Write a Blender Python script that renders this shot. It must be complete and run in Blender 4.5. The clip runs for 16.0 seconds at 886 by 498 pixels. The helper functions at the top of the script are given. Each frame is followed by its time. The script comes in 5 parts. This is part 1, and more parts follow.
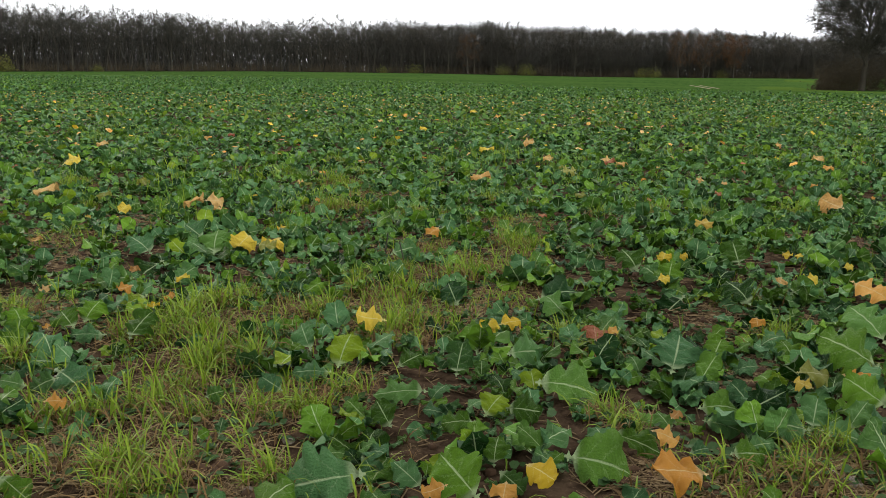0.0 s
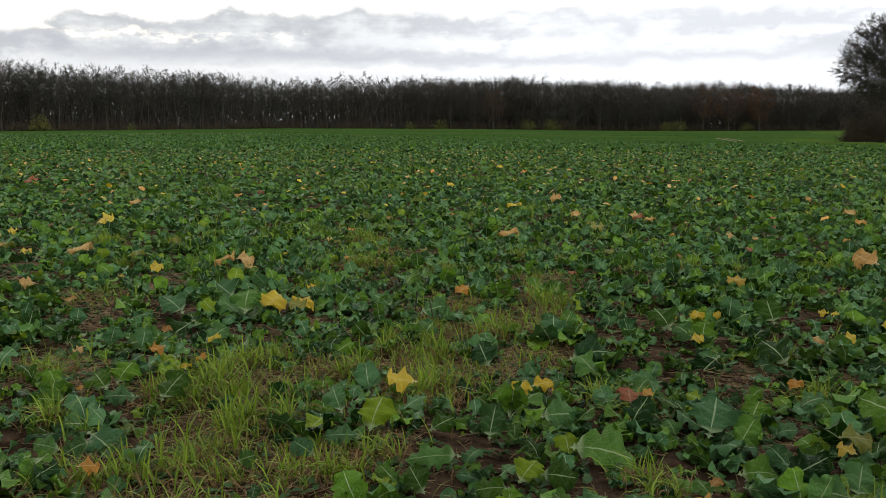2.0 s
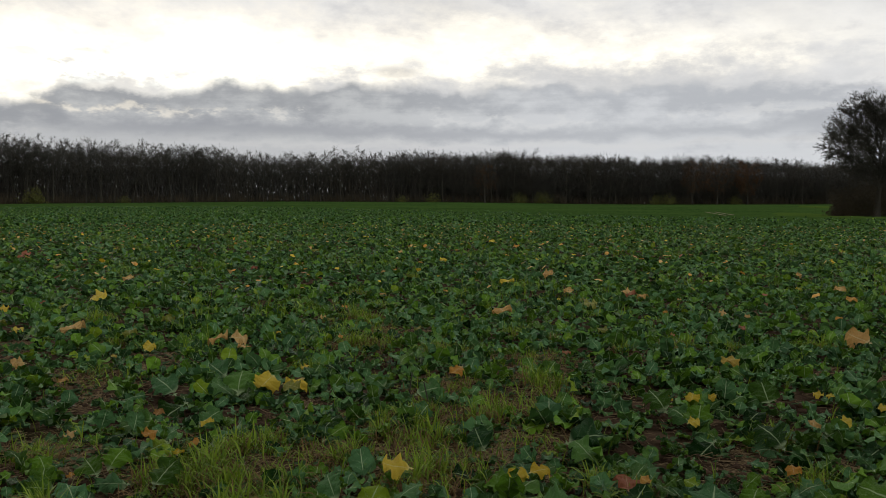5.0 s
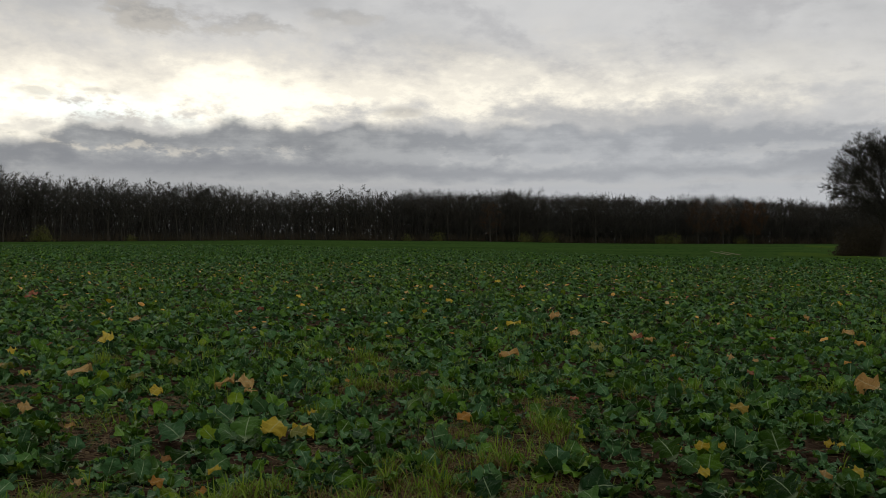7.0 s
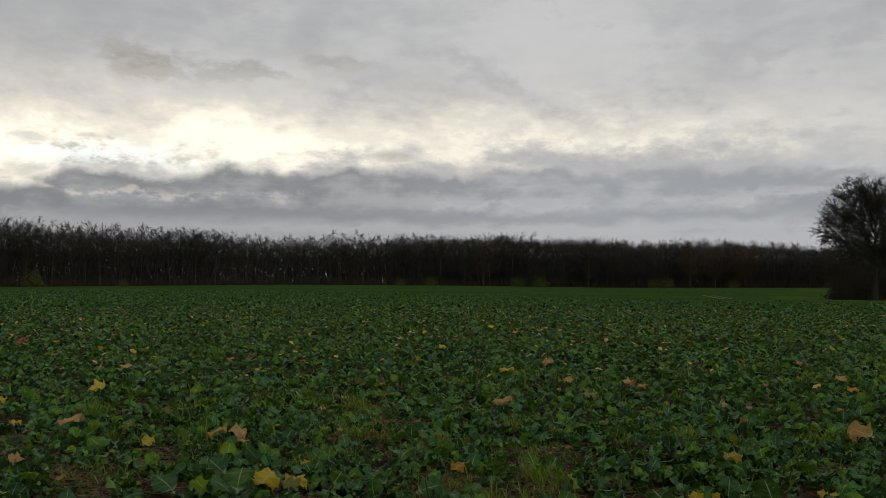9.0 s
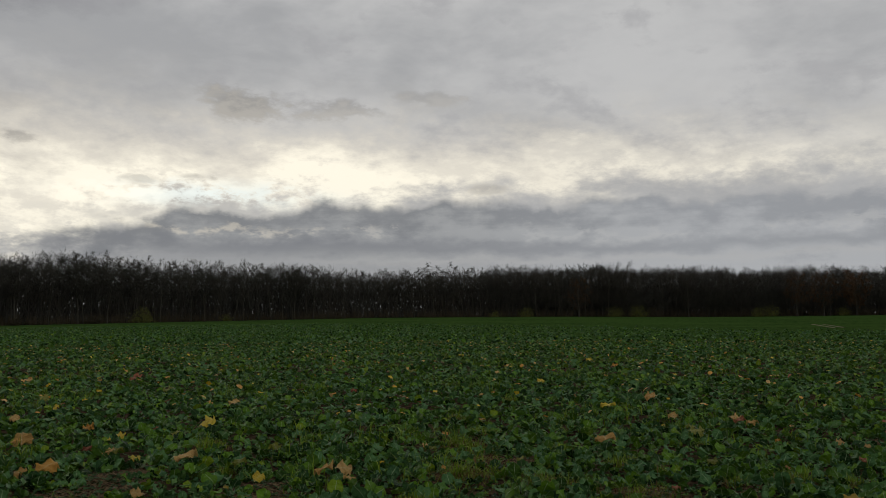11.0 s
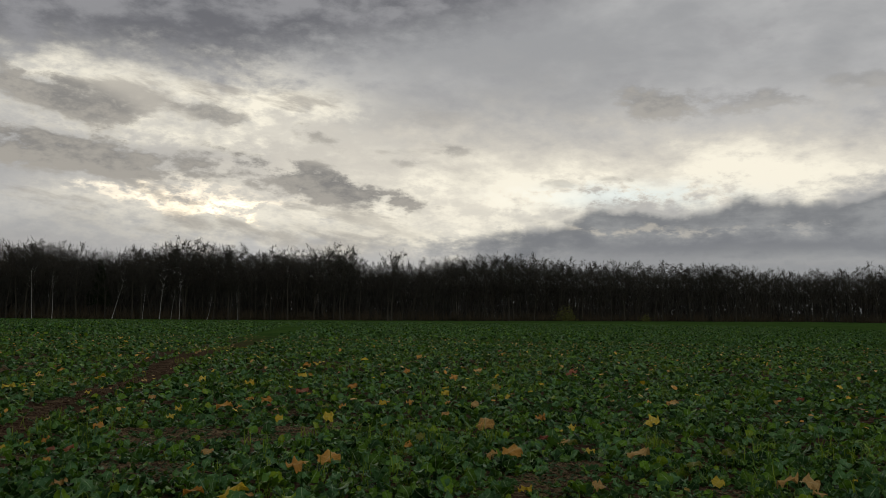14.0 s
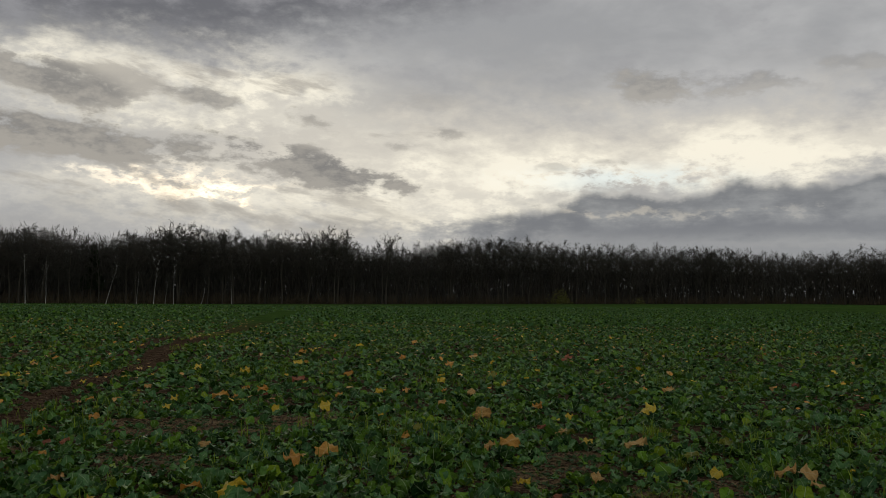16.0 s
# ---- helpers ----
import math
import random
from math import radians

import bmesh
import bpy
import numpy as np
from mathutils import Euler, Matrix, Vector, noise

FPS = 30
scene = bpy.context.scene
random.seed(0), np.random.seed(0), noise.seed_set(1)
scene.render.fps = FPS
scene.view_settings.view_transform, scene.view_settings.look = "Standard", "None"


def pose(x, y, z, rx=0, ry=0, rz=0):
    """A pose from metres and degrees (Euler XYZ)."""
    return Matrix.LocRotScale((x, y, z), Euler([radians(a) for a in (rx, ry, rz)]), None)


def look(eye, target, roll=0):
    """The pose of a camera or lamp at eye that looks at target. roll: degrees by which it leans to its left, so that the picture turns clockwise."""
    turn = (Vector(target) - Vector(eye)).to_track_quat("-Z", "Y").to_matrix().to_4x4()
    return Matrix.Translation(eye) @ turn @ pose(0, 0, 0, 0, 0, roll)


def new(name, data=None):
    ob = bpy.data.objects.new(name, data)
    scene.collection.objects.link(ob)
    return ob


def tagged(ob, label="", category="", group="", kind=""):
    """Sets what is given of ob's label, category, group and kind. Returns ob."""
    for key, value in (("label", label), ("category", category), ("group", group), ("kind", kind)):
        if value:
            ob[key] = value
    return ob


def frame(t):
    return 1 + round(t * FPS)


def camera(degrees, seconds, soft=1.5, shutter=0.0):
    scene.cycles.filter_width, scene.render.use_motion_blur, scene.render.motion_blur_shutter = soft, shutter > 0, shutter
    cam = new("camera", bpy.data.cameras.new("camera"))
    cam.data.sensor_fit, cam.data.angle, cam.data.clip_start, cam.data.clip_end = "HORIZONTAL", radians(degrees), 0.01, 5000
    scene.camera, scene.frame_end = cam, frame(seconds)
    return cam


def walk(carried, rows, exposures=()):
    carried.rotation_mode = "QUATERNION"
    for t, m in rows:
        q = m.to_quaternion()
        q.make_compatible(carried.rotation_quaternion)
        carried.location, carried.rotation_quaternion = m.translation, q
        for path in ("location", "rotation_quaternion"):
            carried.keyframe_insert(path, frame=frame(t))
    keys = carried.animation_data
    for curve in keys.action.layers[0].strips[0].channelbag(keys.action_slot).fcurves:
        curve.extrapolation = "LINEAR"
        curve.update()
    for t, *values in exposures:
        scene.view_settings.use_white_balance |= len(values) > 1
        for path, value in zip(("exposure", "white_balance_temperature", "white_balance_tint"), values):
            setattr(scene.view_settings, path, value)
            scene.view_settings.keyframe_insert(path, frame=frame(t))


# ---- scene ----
# ---- camera and walk ----
cam = camera(54.6, 16.0, 0.7)
# seconds, eye x y z, tilt, lean, turn
PATH = [
    (0, 0.117, 0.072, 0.905, 78.95, 0.66, 0.00), (0.5, 0.113, 0.076, 0.917, 80.65, 0.60, 0.51),
    (1, 0.109, 0.078, 0.928, 81.75, 0.31, 1.02), (1.5, 0.104, 0.077, 0.928, 82.36, 0.10, 1.42),
    (2, 0.100, 0.077, 0.929, 82.52, 0.14, 1.81), (2.5, 0.100, 0.076, 0.931, 82.81, 0.29, 1.84),
    (3, 0.095, 0.068, 0.942, 83.56, 0.40, 1.76), (3.5, 0.095, 0.055, 0.952, 84.61, 0.34, 1.61),
    (4, 0.095, 0.060, 0.959, 85.49, 0.28, 1.37), (4.2, 0.092, 0.060, 0.962, 85.92, 0.28, 1.20),
    (6.5, 0.082, 0.048, 1.002, 89.29, 0.06, 1.56), (7, 0.074, 0.043, 1.012, 89.95, 0.33, 1.66),
    (7.5, 0.072, 0.040, 1.020, 90.67, 0.47, 1.67), (8, 0.071, 0.035, 1.026, 91.47, 0.49, 1.69),
    (8.2, 0.070, 0.032, 1.028, 91.77, 0.40, 1.55), (10.3, 0.077, -0.041, 1.065, 94.33, 0.20, 1.09),
    (10.5, 0.071, -0.040, 1.068, 94.49, 0.13, 1.96), (11, 0.038, -0.050, 1.079, 95.03, -0.40, 7.46),
    (11.5, -0.019, -0.050, 1.079, 95.24, -0.18, 14.13), (12, -0.067, -0.060, 1.075, 95.10, -0.19, 18.20),
    (12.5, -0.116, -0.063, 1.075, 95.08, -0.34, 23.31), (13, -0.137, -0.076, 1.067, 94.93, 0.01, 27.88),
    (13.5, -0.175, -0.090, 1.078, 95.03, 0.89, 32.24), (14, -0.195, -0.090, 1.070, 94.89, 1.13, 34.91),
    (14.5, -0.212, -0.083, 1.081, 94.22, 1.10, 35.40), (15, -0.228, -0.085, 1.118, 94.19, 0.92, 35.16),
    (15.5, -0.233, -0.080, 1.127, 93.94, 0.85, 34.79), (16, -0.234, -0.074, 1.126, 93.79, 0.93, 34.50),
]
EXPOSURES = [(0, 2.0), (0.5, 1.74), (1.0, 1.54), (1.5, 1.44), (2.5, 1.34), (3.0, 1.08), (3.5, 0.84), (4.2, 0.74),
             (6.5, 0.28), (8.2, 0.14), (10.5, -0.02), (12, -0.12), (16, -0.17)]
walk(cam, [(t, pose(x, y, z, tilt, 0, turn) @ pose(0, 0, 0, 0, 0, lean)) for t, x, y, z, tilt, lean, turn in PATH], EXPOSURES)

# ---- sky and sun ----
SUN_TURN, SUN_HEIGHT = 50.0, 15.0  # degrees left of the starting view, and above the ground


class Nodes:
    """Short writing for a tree of maths nodes."""

    def __init__(self, tree):
        self.tree = tree
        tree.nodes.clear()

    def node(self, kind, **values):
        n = self.tree.nodes.new(kind)
        for key, value in values.items():
            self.put(n.inputs[int(key[3:])] if key[3:].isdigit() else n.inputs[key[3:].replace("_", " ")], value)
        return n

    def put(self, socket, value):
        if isinstance(value, bpy.types.NodeSocket):
            self.tree.links.new(value, socket)
        else:
            socket.default_value = value

    def m(self, op, a, b=0.0, c=0.0, clamp=False):
        n = self.node("ShaderNodeMath")
        n.operation, n.use_clamp = op, clamp
        for socket, value in zip(n.inputs, (a, b, c)):
            self.put(socket, value)
        return n.outputs[0]

    def step(self, x, low, high, to_low=0.0, to_high=1.0):
        n = self.node("ShaderNodeMapRange")
        n.interpolation_type = "SMOOTHSTEP"
        for socket, value in zip(n.inputs, (x, low, high, to_low, to_high)):
            self.put(socket, value)
        return n.outputs[0]

    def bump_of(self, x, middle, spread):
        """A bell round the middle."""
        d = self.m("DIVIDE", self.m("SUBTRACT", x, middle), spread)
        return self.m("EXPONENT", self.m("MULTIPLY", self.m("MULTIPLY", d, d), -1.0))

    def mix(self, f, a, b):
        n = self.node("ShaderNodeMix")
        n.data_type = "RGBA"
        for socket, value in ((n.inputs[0], f), (n.inputs[6], a), (n.inputs[7], b)):
            if isinstance(value, tuple):
                value = (*value, 1.0)
            self.put(socket, value)
        return n.outputs[2]

    def noise(self, vector, scale, detail=4.0, rough=0.55, warp=0.0):
        n = self.node("ShaderNodeTexNoise", in_Scale=scale, in_Detail=detail, in_Roughness=rough, in_Distortion=warp)
        if vector is not None:
            self.put(n.inputs["Vector"], vector)
        return n.outputs[0]


def make_sky():
    world = bpy.data.worlds.new("sky")
    world.use_nodes = True
    scene.world = world
    k = Nodes(world.node_tree)
    way = k.node("ShaderNodeTexCoord").outputs["Generated"]
    x, y, z = k.node("ShaderNodeSeparateXYZ", in_0=way).outputs
    turn0 = k.m("MULTIPLY", k.m("ARCTAN2", k.m("MULTIPLY", x, -1.0), y), 57.2958)
    high0 = k.m("MULTIPLY", k.m("ARCSINE", z), 57.2958)

    def field(along, up, seed, detail=7.0, rough=0.55, warp=0.0, slope=0.0):
        """Noise over turn and height, stretched along the horizon and, with a slope, slanting down to the right."""
        level = k.m("SUBTRACT", high0, k.m("MULTIPLY", turn0, slope)) if slope else high0
        at = k.node("ShaderNodeCombineXYZ", in_0=k.m("MULTIPLY", turn0, along), in_1=k.m("MULTIPLY", level, up), in_2=seed).outputs[0]
        return k.m("SUBTRACT", k.noise(at, 1.0, detail, rough, warp), 0.5)

    broad, middle, puff = field(0.045, 0.10, 1.3, 6.0), field(0.13, 0.30, 5.1, 9.0, 0.58, 0.3), field(0.33, 0.62, 8.7, 9.0, 0.6)
    fine, rags = field(0.85, 1.7, 3.3, 6.0, 0.62), field(0.11, 0.42, 12.2, 9.0, 0.57, 0.25, 0.14)
    layers = field(0.05, 1.1, 6.6, 7.0, 0.55)
    turn = k.m("ADD", turn0, k.m("MULTIPLY_ADD", middle, 18.0, k.m("MULTIPLY", puff, 14.0)))
    high = k.m("ADD", high0, k.m("MULTIPLY_ADD", middle, 5.5, k.m("MULTIPLY_ADD", puff, 4.6, k.m("MULTIPLY", fine, 2.0))))

    def bell(a, sa, e, se):
        return k.m("MULTIPLY", k.bump_of(turn, a, sa), k.bump_of(high, e, se))

    def laid(sky, mask, colour, deep=1.0):
        return k.mix(k.m("MULTIPLY", mask, deep, clamp=True), sky, colour)

    # upper sheet of grey cloud
    sky = k.mix(k.step(k.m("ADD", broad, k.m("MULTIPLY", middle, 0.5)), -0.17, 0.17), (0.345, 0.350, 0.360), (0.498, 0.498, 0.498))
    sky = laid(sky, k.step(k.m("ADD", middle, k.m("MULTIPLY", puff, 0.5)), 0.02, 0.20), (0.315, 0.315, 0.328), 0.5)
    # the part lit by the sun behind the clouds
    lit = k.m("ADD", k.m("MULTIPLY", bell(40.0, 19.0, 9.6, 4.4), 1.0), k.m("MULTIPLY", bell(8.0, 24.0, 10.6, 2.6), 0.9), clamp=True)
    sky = laid(sky, lit, (0.640, 0.600, 0.530), 0.9)
    glow = None
    for a, sa, e, se, deep in ((14.0, 15.0, 9.7, 1.5, 1.0), (-10.0, 12.0, 10.6, 1.4, 0.55), (46.5, 4.5, 14.0, 1.7, 1.15), (58.0, 8.0, 14.4, 1.8, 0.9), (52.0, 9.0, 11.9, 0.9, 0.8), (48.0, 12.0, 6.6, 1.7, 0.7), (31.0, 9.0, 6.0, 0.9, 1.0), (33.0, 8.0, 8.6, 2.2, 0.95), (22.0, 8.0, 9.0, 1.0, 0.5)):
        one = k.m("MULTIPLY", bell(a, sa, e, se), deep)
        glow = one if glow is None else k.m("ADD", glow, one)
    glow = k.m("MULTIPLY", glow, k.step(k.m("ADD", fine, rags), -0.22, 0.12, 0.45, 1.0), clamp=True)
    sky = laid(sky, glow, (0.985, 0.925, 0.775))
    clear = k.node("ShaderNodeTexSky")
    clear.sky_type, clear.sun_disc = "NISHITA", False
    clear.sun_elevation, clear.sun_rotation = radians(SUN_HEIGHT), radians(-SUN_TURN)
    dim = k.node("ShaderNodeVectorMath")
    dim.operation = "SCALE"
    k.put(dim.inputs[0], clear.outputs[0])
    dim.inputs["Scale"].default_value = 0.10
    pale = k.mix(0.5, dim.outputs[0], (0.74, 0.86, 0.90))
    gap = k.m("MULTIPLY", k.m("ADD", k.m("MULTIPLY", k.bump_of(turn0, 23.0, 6.5), k.bump_of(k.m("MULTIPLY_ADD", puff, 2.0, high0), 8.5, 0.75)), k.m("MULTIPLY", bell(51.0, 5.0, 7.6, 0.4), 0.7)), k.step(k.m("ADD", fine, puff), -0.14, 0.06))
    sky = laid(sky, gap, pale, 0.85)
    # heavy dark cloud high on the sunward side
    rim = k.m("SUBTRACT", high, k.m("MULTIPLY_ADD", k.m("MAXIMUM", k.m("SUBTRACT", 49.0, turn0), 0.0), 0.24, 15.3))
    heavy = k.m("MULTIPLY", k.step(rim, -1.2, 2.4), k.step(turn0, 14.0, 34.0))
    sky = laid(sky, heavy, k.mix(k.step(k.m("ADD", puff, middle), -0.16, 0.2), (0.138, 0.140, 0.156), (0.285, 0.285, 0.300)), 0.92)
    # ragged streaks across the lit part
    west = k.m("MULTIPLY", k.step(turn0, 30.0, 44.0), k.m("MULTIPLY", k.step(high0, 3.4, 6.0), k.step(high0, 18.0, 14.0)))
    sky = laid(sky, k.m("MULTIPLY", k.step(rags, 0.015, 0.13), west), (0.375, 0.348, 0.312), 0.7)
    for a, sa, e, se, slope, deep in ((55.0, 10.0, 9.9, 1.0, 0.02, 1.2), (42.3, 5.2, 8.6, 0.9, 0.13, 1.2), (61.0, 5.5, 13.4, 1.2, 0.25, 0.95), (43.8, 2.6, 12.1, 0.6, 0.25, 0.85), (50.0, 2.4, 12.9, 0.6, 0.2, 0.8), (37.4, 1.0, 10.5, 0.28, 0.0, 0.6), (34.4, 0.9, 11.3, 0.32, 0.0, 0.55),
                                      (20.8, 2.3, 14.4, 0.95, 0.05, 0.75), (14.6, 2.6, 14.1, 0.55, 0.0, 0.55), (8.0, 2.2, 15.0, 0.4, 0.0, 0.4), (23.4, 1.4, 9.6, 0.22, 0.0, 0.6), (27.0, 1.2, 9.3, 0.3, 0.0, 0.45), (4.5, 1.6, 9.1, 0.35, 0.0, 0.5), (46.0, 13.0, 5.6, 0.7, 0.0, 0.2)):
        level = k.m("SUBTRACT", high0, k.m("MULTIPLY_ADD", k.m("SUBTRACT", turn0, a), slope, e))
        body = k.m("MULTIPLY", k.bump_of(turn0, a, sa * 1.25), k.bump_of(level, 0.0, se * 1.3))
        edge = k.m("ADD", body, k.m("MULTIPLY_ADD", k.m("ADD", puff, rags), 2.6, k.m("MULTIPLY", fine, 1.8)))
        shade = k.mix(k.step(k.m("MULTIPLY_ADD", level, -0.30 / se, k.m("MULTIPLY", k.m("ADD", fine, puff), 2.2)), -0.5, 0.5), (0.240, 0.232, 0.222), (0.40, 0.375, 0.335))
        sky = laid(sky, k.m("MULTIPLY", k.step(edge, 0.22, 1.0), k.step(body, 0.02, 0.5)), shade, deep)
    # the low bank of cloud over the wood, in two storeys
    billow = k.m("ABSOLUTE", field(0.15, 0.08, 21.0, 5.0, 0.5))
    top = k.m("ADD", k.m("ADD", k.step(turn0, 38.0, 22.0, 5.9, 7.1), k.step(turn0, 24.0, 7.0, 0.0, 0.75)), k.m("MULTIPLY_ADD", billow, 5.0, k.m("MULTIPLY_ADD", puff, 2.6, k.m("MULTIPLY", fine, 0.8))))
    bank = k.m("MULTIPLY", k.step(k.m("SUBTRACT", top, high0), -0.1, 0.75), k.step(turn, 37.0, 26.0))
    tone = k.m("ADD", k.m("MULTIPLY", k.m("SUBTRACT", top, high0), 0.22), k.m("MULTIPLY_ADD", layers, 1.0, k.m("MULTIPLY", k.m("ADD", puff, middle), 1.4)))
    east = k.step(turn0, 14.0, -12.0)
    dim_part = k.mix(east, (0.200, 0.208, 0.220), (0.285, 0.296, 0.315))
    pale_part = k.mix(east, (0.305, 0.312, 0.318), (0.385, 0.395, 0.410))
    sky = laid(sky, bank, k.mix(k.step(tone, 0.0, 0.75), dim_part, pale_part), 0.96)
    slit = k.bump_of(k.m("MULTIPLY_ADD", puff, 3.0, k.m("MULTIPLY_ADD", middle, 3.0, high0)), 6.15, 0.24)
    sky = laid(sky, k.m("MULTIPLY", slit, k.m("MULTIPLY", bank, k.step(k.m("ADD", fine, rags), -0.05, 0.12))), k.mix(k.step(turn0, 4.0, 24.0), (0.46, 0.46, 0.455), (0.74, 0.67, 0.55)), 0.42)
    low = k.bump_of(k.m("MULTIPLY_ADD", puff, 2.0, k.m("MULTIPLY_ADD", middle, 2.0, high0)), 5.2, 0.55)
    sky = laid(sky, k.m("MULTIPLY", low, k.step(turn0, 33.0, 20.0)), k.mix(east, (0.190, 0.198, 0.216), (0.255, 0.266, 0.285)), 0.7)
    sky = laid(sky, k.m("MULTIPLY", k.bump_of(k.m("MULTIPLY_ADD", puff, 2.0, high0), 4.2, 0.25), k.step(turn0, 24.0, 10.0)), (0.42, 0.415, 0.41), 0.35)
    sky = laid(sky, k.m("MULTIPLY", k.step(high0, 6.0, 4.2), k.step(turn0, 50.0, 62.0)), (0.40, 0.39, 0.38), 0.7)
    sky = k.mix(k.step(z, -0.002, -0.03), sky, (0.05, 0.06, 0.04))
    back = k.node("ShaderNodeBackground", in_0=sky, in_1=1.08).outputs[0]
    k.node("ShaderNodeOutputWorld", in_0=back)


make_sky()
sun_data = bpy.data.lights.new("sun", "SUN")
sun_data.energy, sun_data.angle, sun_data.color = 0.3, radians(25), (1.0, 0.93, 0.82)
sun = new("sun", sun_data)
a, e = radians(SUN_TURN), radians(SUN_HEIGHT)
sun.matrix_world = look((-math.sin(a) * math.cos(e) * 60, math.cos(a) * math.cos(e) * 60, math.sin(e) * 60), (0, 0, 0))


# ---- materials ----
def surface(name, build, rough=0.8, see_through=0.0, sheen=0.3):
    """A material: build(k) gives its colour and, if it has one, the height of its relief and that relief's depth."""
    mat = bpy.data.materials.new(name)
    mat.use_nodes = True
    k = Nodes(mat.node_tree)
    colour, height, depth = build(k)
    bsdf = k.node("ShaderNodeBsdfPrincipled", in_Base_Color=colour, in_Roughness=rough)
    bsdf.inputs["Specular IOR Level"].default_value = sheen
    if height is not None:
        k.put(bsdf.inputs["Normal"], k.node("ShaderNodeBump", in_Height=height, in_Distance=depth, in_Strength=0.8).outputs[0])
    out = bsdf.outputs[0]
    if see_through:
        glow = k.node("ShaderNodeBsdfTranslucent", in_Color=colour).outputs[0]
        out = k.node("ShaderNodeMixShader", in_0=see_through, in_1=out, in_2=glow).outputs[0]
    k.node("ShaderNodeOutputMaterial", in_0=out)
    return mat


def each(k):
    """A chance number for every piece, whether an object of its own or joined with others."""
    a = k.node("ShaderNodeObjectInfo").outputs["Random"]
    b = k.node("ShaderNodeNewGeometry").outputs["Random Per Island"]
    return k.m("FRACT", k.m("ADD", a, b))


def soil(k):
    at = k.node("ShaderNodeTexCoord").outputs["Object"]
    clod, grit, broad = k.noise(at, 9.0, 6.0, 0.65), k.noise(at, 60.0, 5.0, 0.7), k.noise(at, 0.7, 3.0)
    earth = k.mix(k.step(clod, 0.33, 0.66), (0.022, 0.014, 0.009), (0.105, 0.070, 0.044))
    earth = k.mix(k.m("MULTIPLY", k.step(grit, 0.6, 0.75), 0.7), earth, (0.22, 0.15, 0.09))
    moss = k.m("MULTIPLY", k.step(k.noise(at, 2.2, 5.0, 0.6), 0.54, 0.7), 0.4)
    earth = k.mix(moss, earth, (0.036, 0.055, 0.012))
    # the crop closes over the soil farther out
    reach = k.node("ShaderNodeVectorMath", in_0=at)
    reach.operation = "LENGTH"
    far = reach.outputs["Value"]
    tall = k.node("ShaderNodeMapping", in_0=at, in_Scale=(1.0, 0.35, 1.0)).outputs[0]
    leaf = k.mix(k.step(k.noise(tall, 1.3, 6.0, 0.7), 0.38, 0.62), (0.016, 0.038, 0.009), (0.060, 0.108, 0.027))
    leaf = k.mix(k.m("MULTIPLY", k.step(broad, 0.4, 0.65), 0.5), leaf, (0.042, 0.094, 0.018))
    leaf = k.mix(k.m("MULTIPLY", k.step(k.noise(at, 0.035, 4.0), 0.42, 0.62), 0.5), leaf, (0.060, 0.112, 0.024))
    return k.mix(k.step(far, 24.0, 60.0), earth, leaf), k.m("ADD", clod, k.m("MULTIPLY", grit, 0.4)), 0.06


def leafy(dark, light, vein, dull=None, bloom=None):
    def build(k):
        spread = k.node("ShaderNodeUVMap")
        spread.uv_map = "leaf"
        uv = spread.outputs[0]
        u, v, _ = k.node("ShaderNodeSeparateXYZ", in_0=uv).outputs
        side = k.m("ABSOLUTE", u)
        chance = each(k)
        at = k.node("ShaderNodeTexCoord").outputs["Object"]
        mottle = k.noise(at, 28.0, 4.0, 0.6)
        body = k.mix(k.m("MULTIPLY_ADD", chance, 1.1, k.m("MULTIPLY_ADD", mottle, 0.5, -0.33), clamp=True), dark, light)
        if bloom:  # the waxy blue-grey bloom of some leaves
            body = k.mix(k.m("MULTIPLY", k.step(k.m("FRACT", k.m("MULTIPLY", chance, 7.31)), 0.3, 0.85), 0.8), body, bloom)
        if dull:
            body = k.mix(k.m("MULTIPLY", k.step(chance, 0.965, 0.99), 0.7), body, dull)
            body = k.mix(k.m("MULTIPLY", k.step(mottle, 0.62, 0.8), 0.3), body, dull)
        rib = k.m("SUBTRACT", 1.0, k.step(side, 0.02, 0.06))
        comb = k.m("ABSOLUTE", k.m("SUBTRACT", k.m("FRACT", k.m("MULTIPLY", k.m("ADD", k.m("SUBTRACT", v, k.m("MULTIPLY", side, 0.30)), k.m("MULTIPLY", mottle, 0.16)), 4.2)), 0.5))
        nerve = k.m("MULTIPLY", k.step(comb, 0.06, 0.015), k.step(side, 1.0, 0.35))
        nerve = k.m("MULTIPLY", nerve, 0.30)
        stalk = k.step(v, 0.24, 0.14)
        lines = k.m("MAXIMUM", k.m("MAXIMUM", rib, nerve), stalk)
        relief = k.m("ADD", k.m("MULTIPLY", lines, -0.4), k.m("MULTIPLY", k.noise(at, 34.0, 4.0), 1.8))
        return k.mix(k.m("MULTIPLY", lines, 0.7), body, vein), relief, 0.012
    return build


def plain(dark, light, scale=20.0, relief=0.004):
    def build(k):
        at = k.node("ShaderNodeTexCoord").outputs["Object"]
        grain = k.noise(at, scale, 5.0, 0.65)
        coarse = k.noise(at, scale * 0.13, 3.0)
        f = k.m("ADD", k.m("MULTIPLY", each(k), 0.55), k.m("ADD", k.m("MULTIPLY", grain, 0.6), k.m("MULTIPLY_ADD", coarse, 0.6, -0.38)), clamp=True)
        return k.mix(f, dark, light), grain, relief
    return build


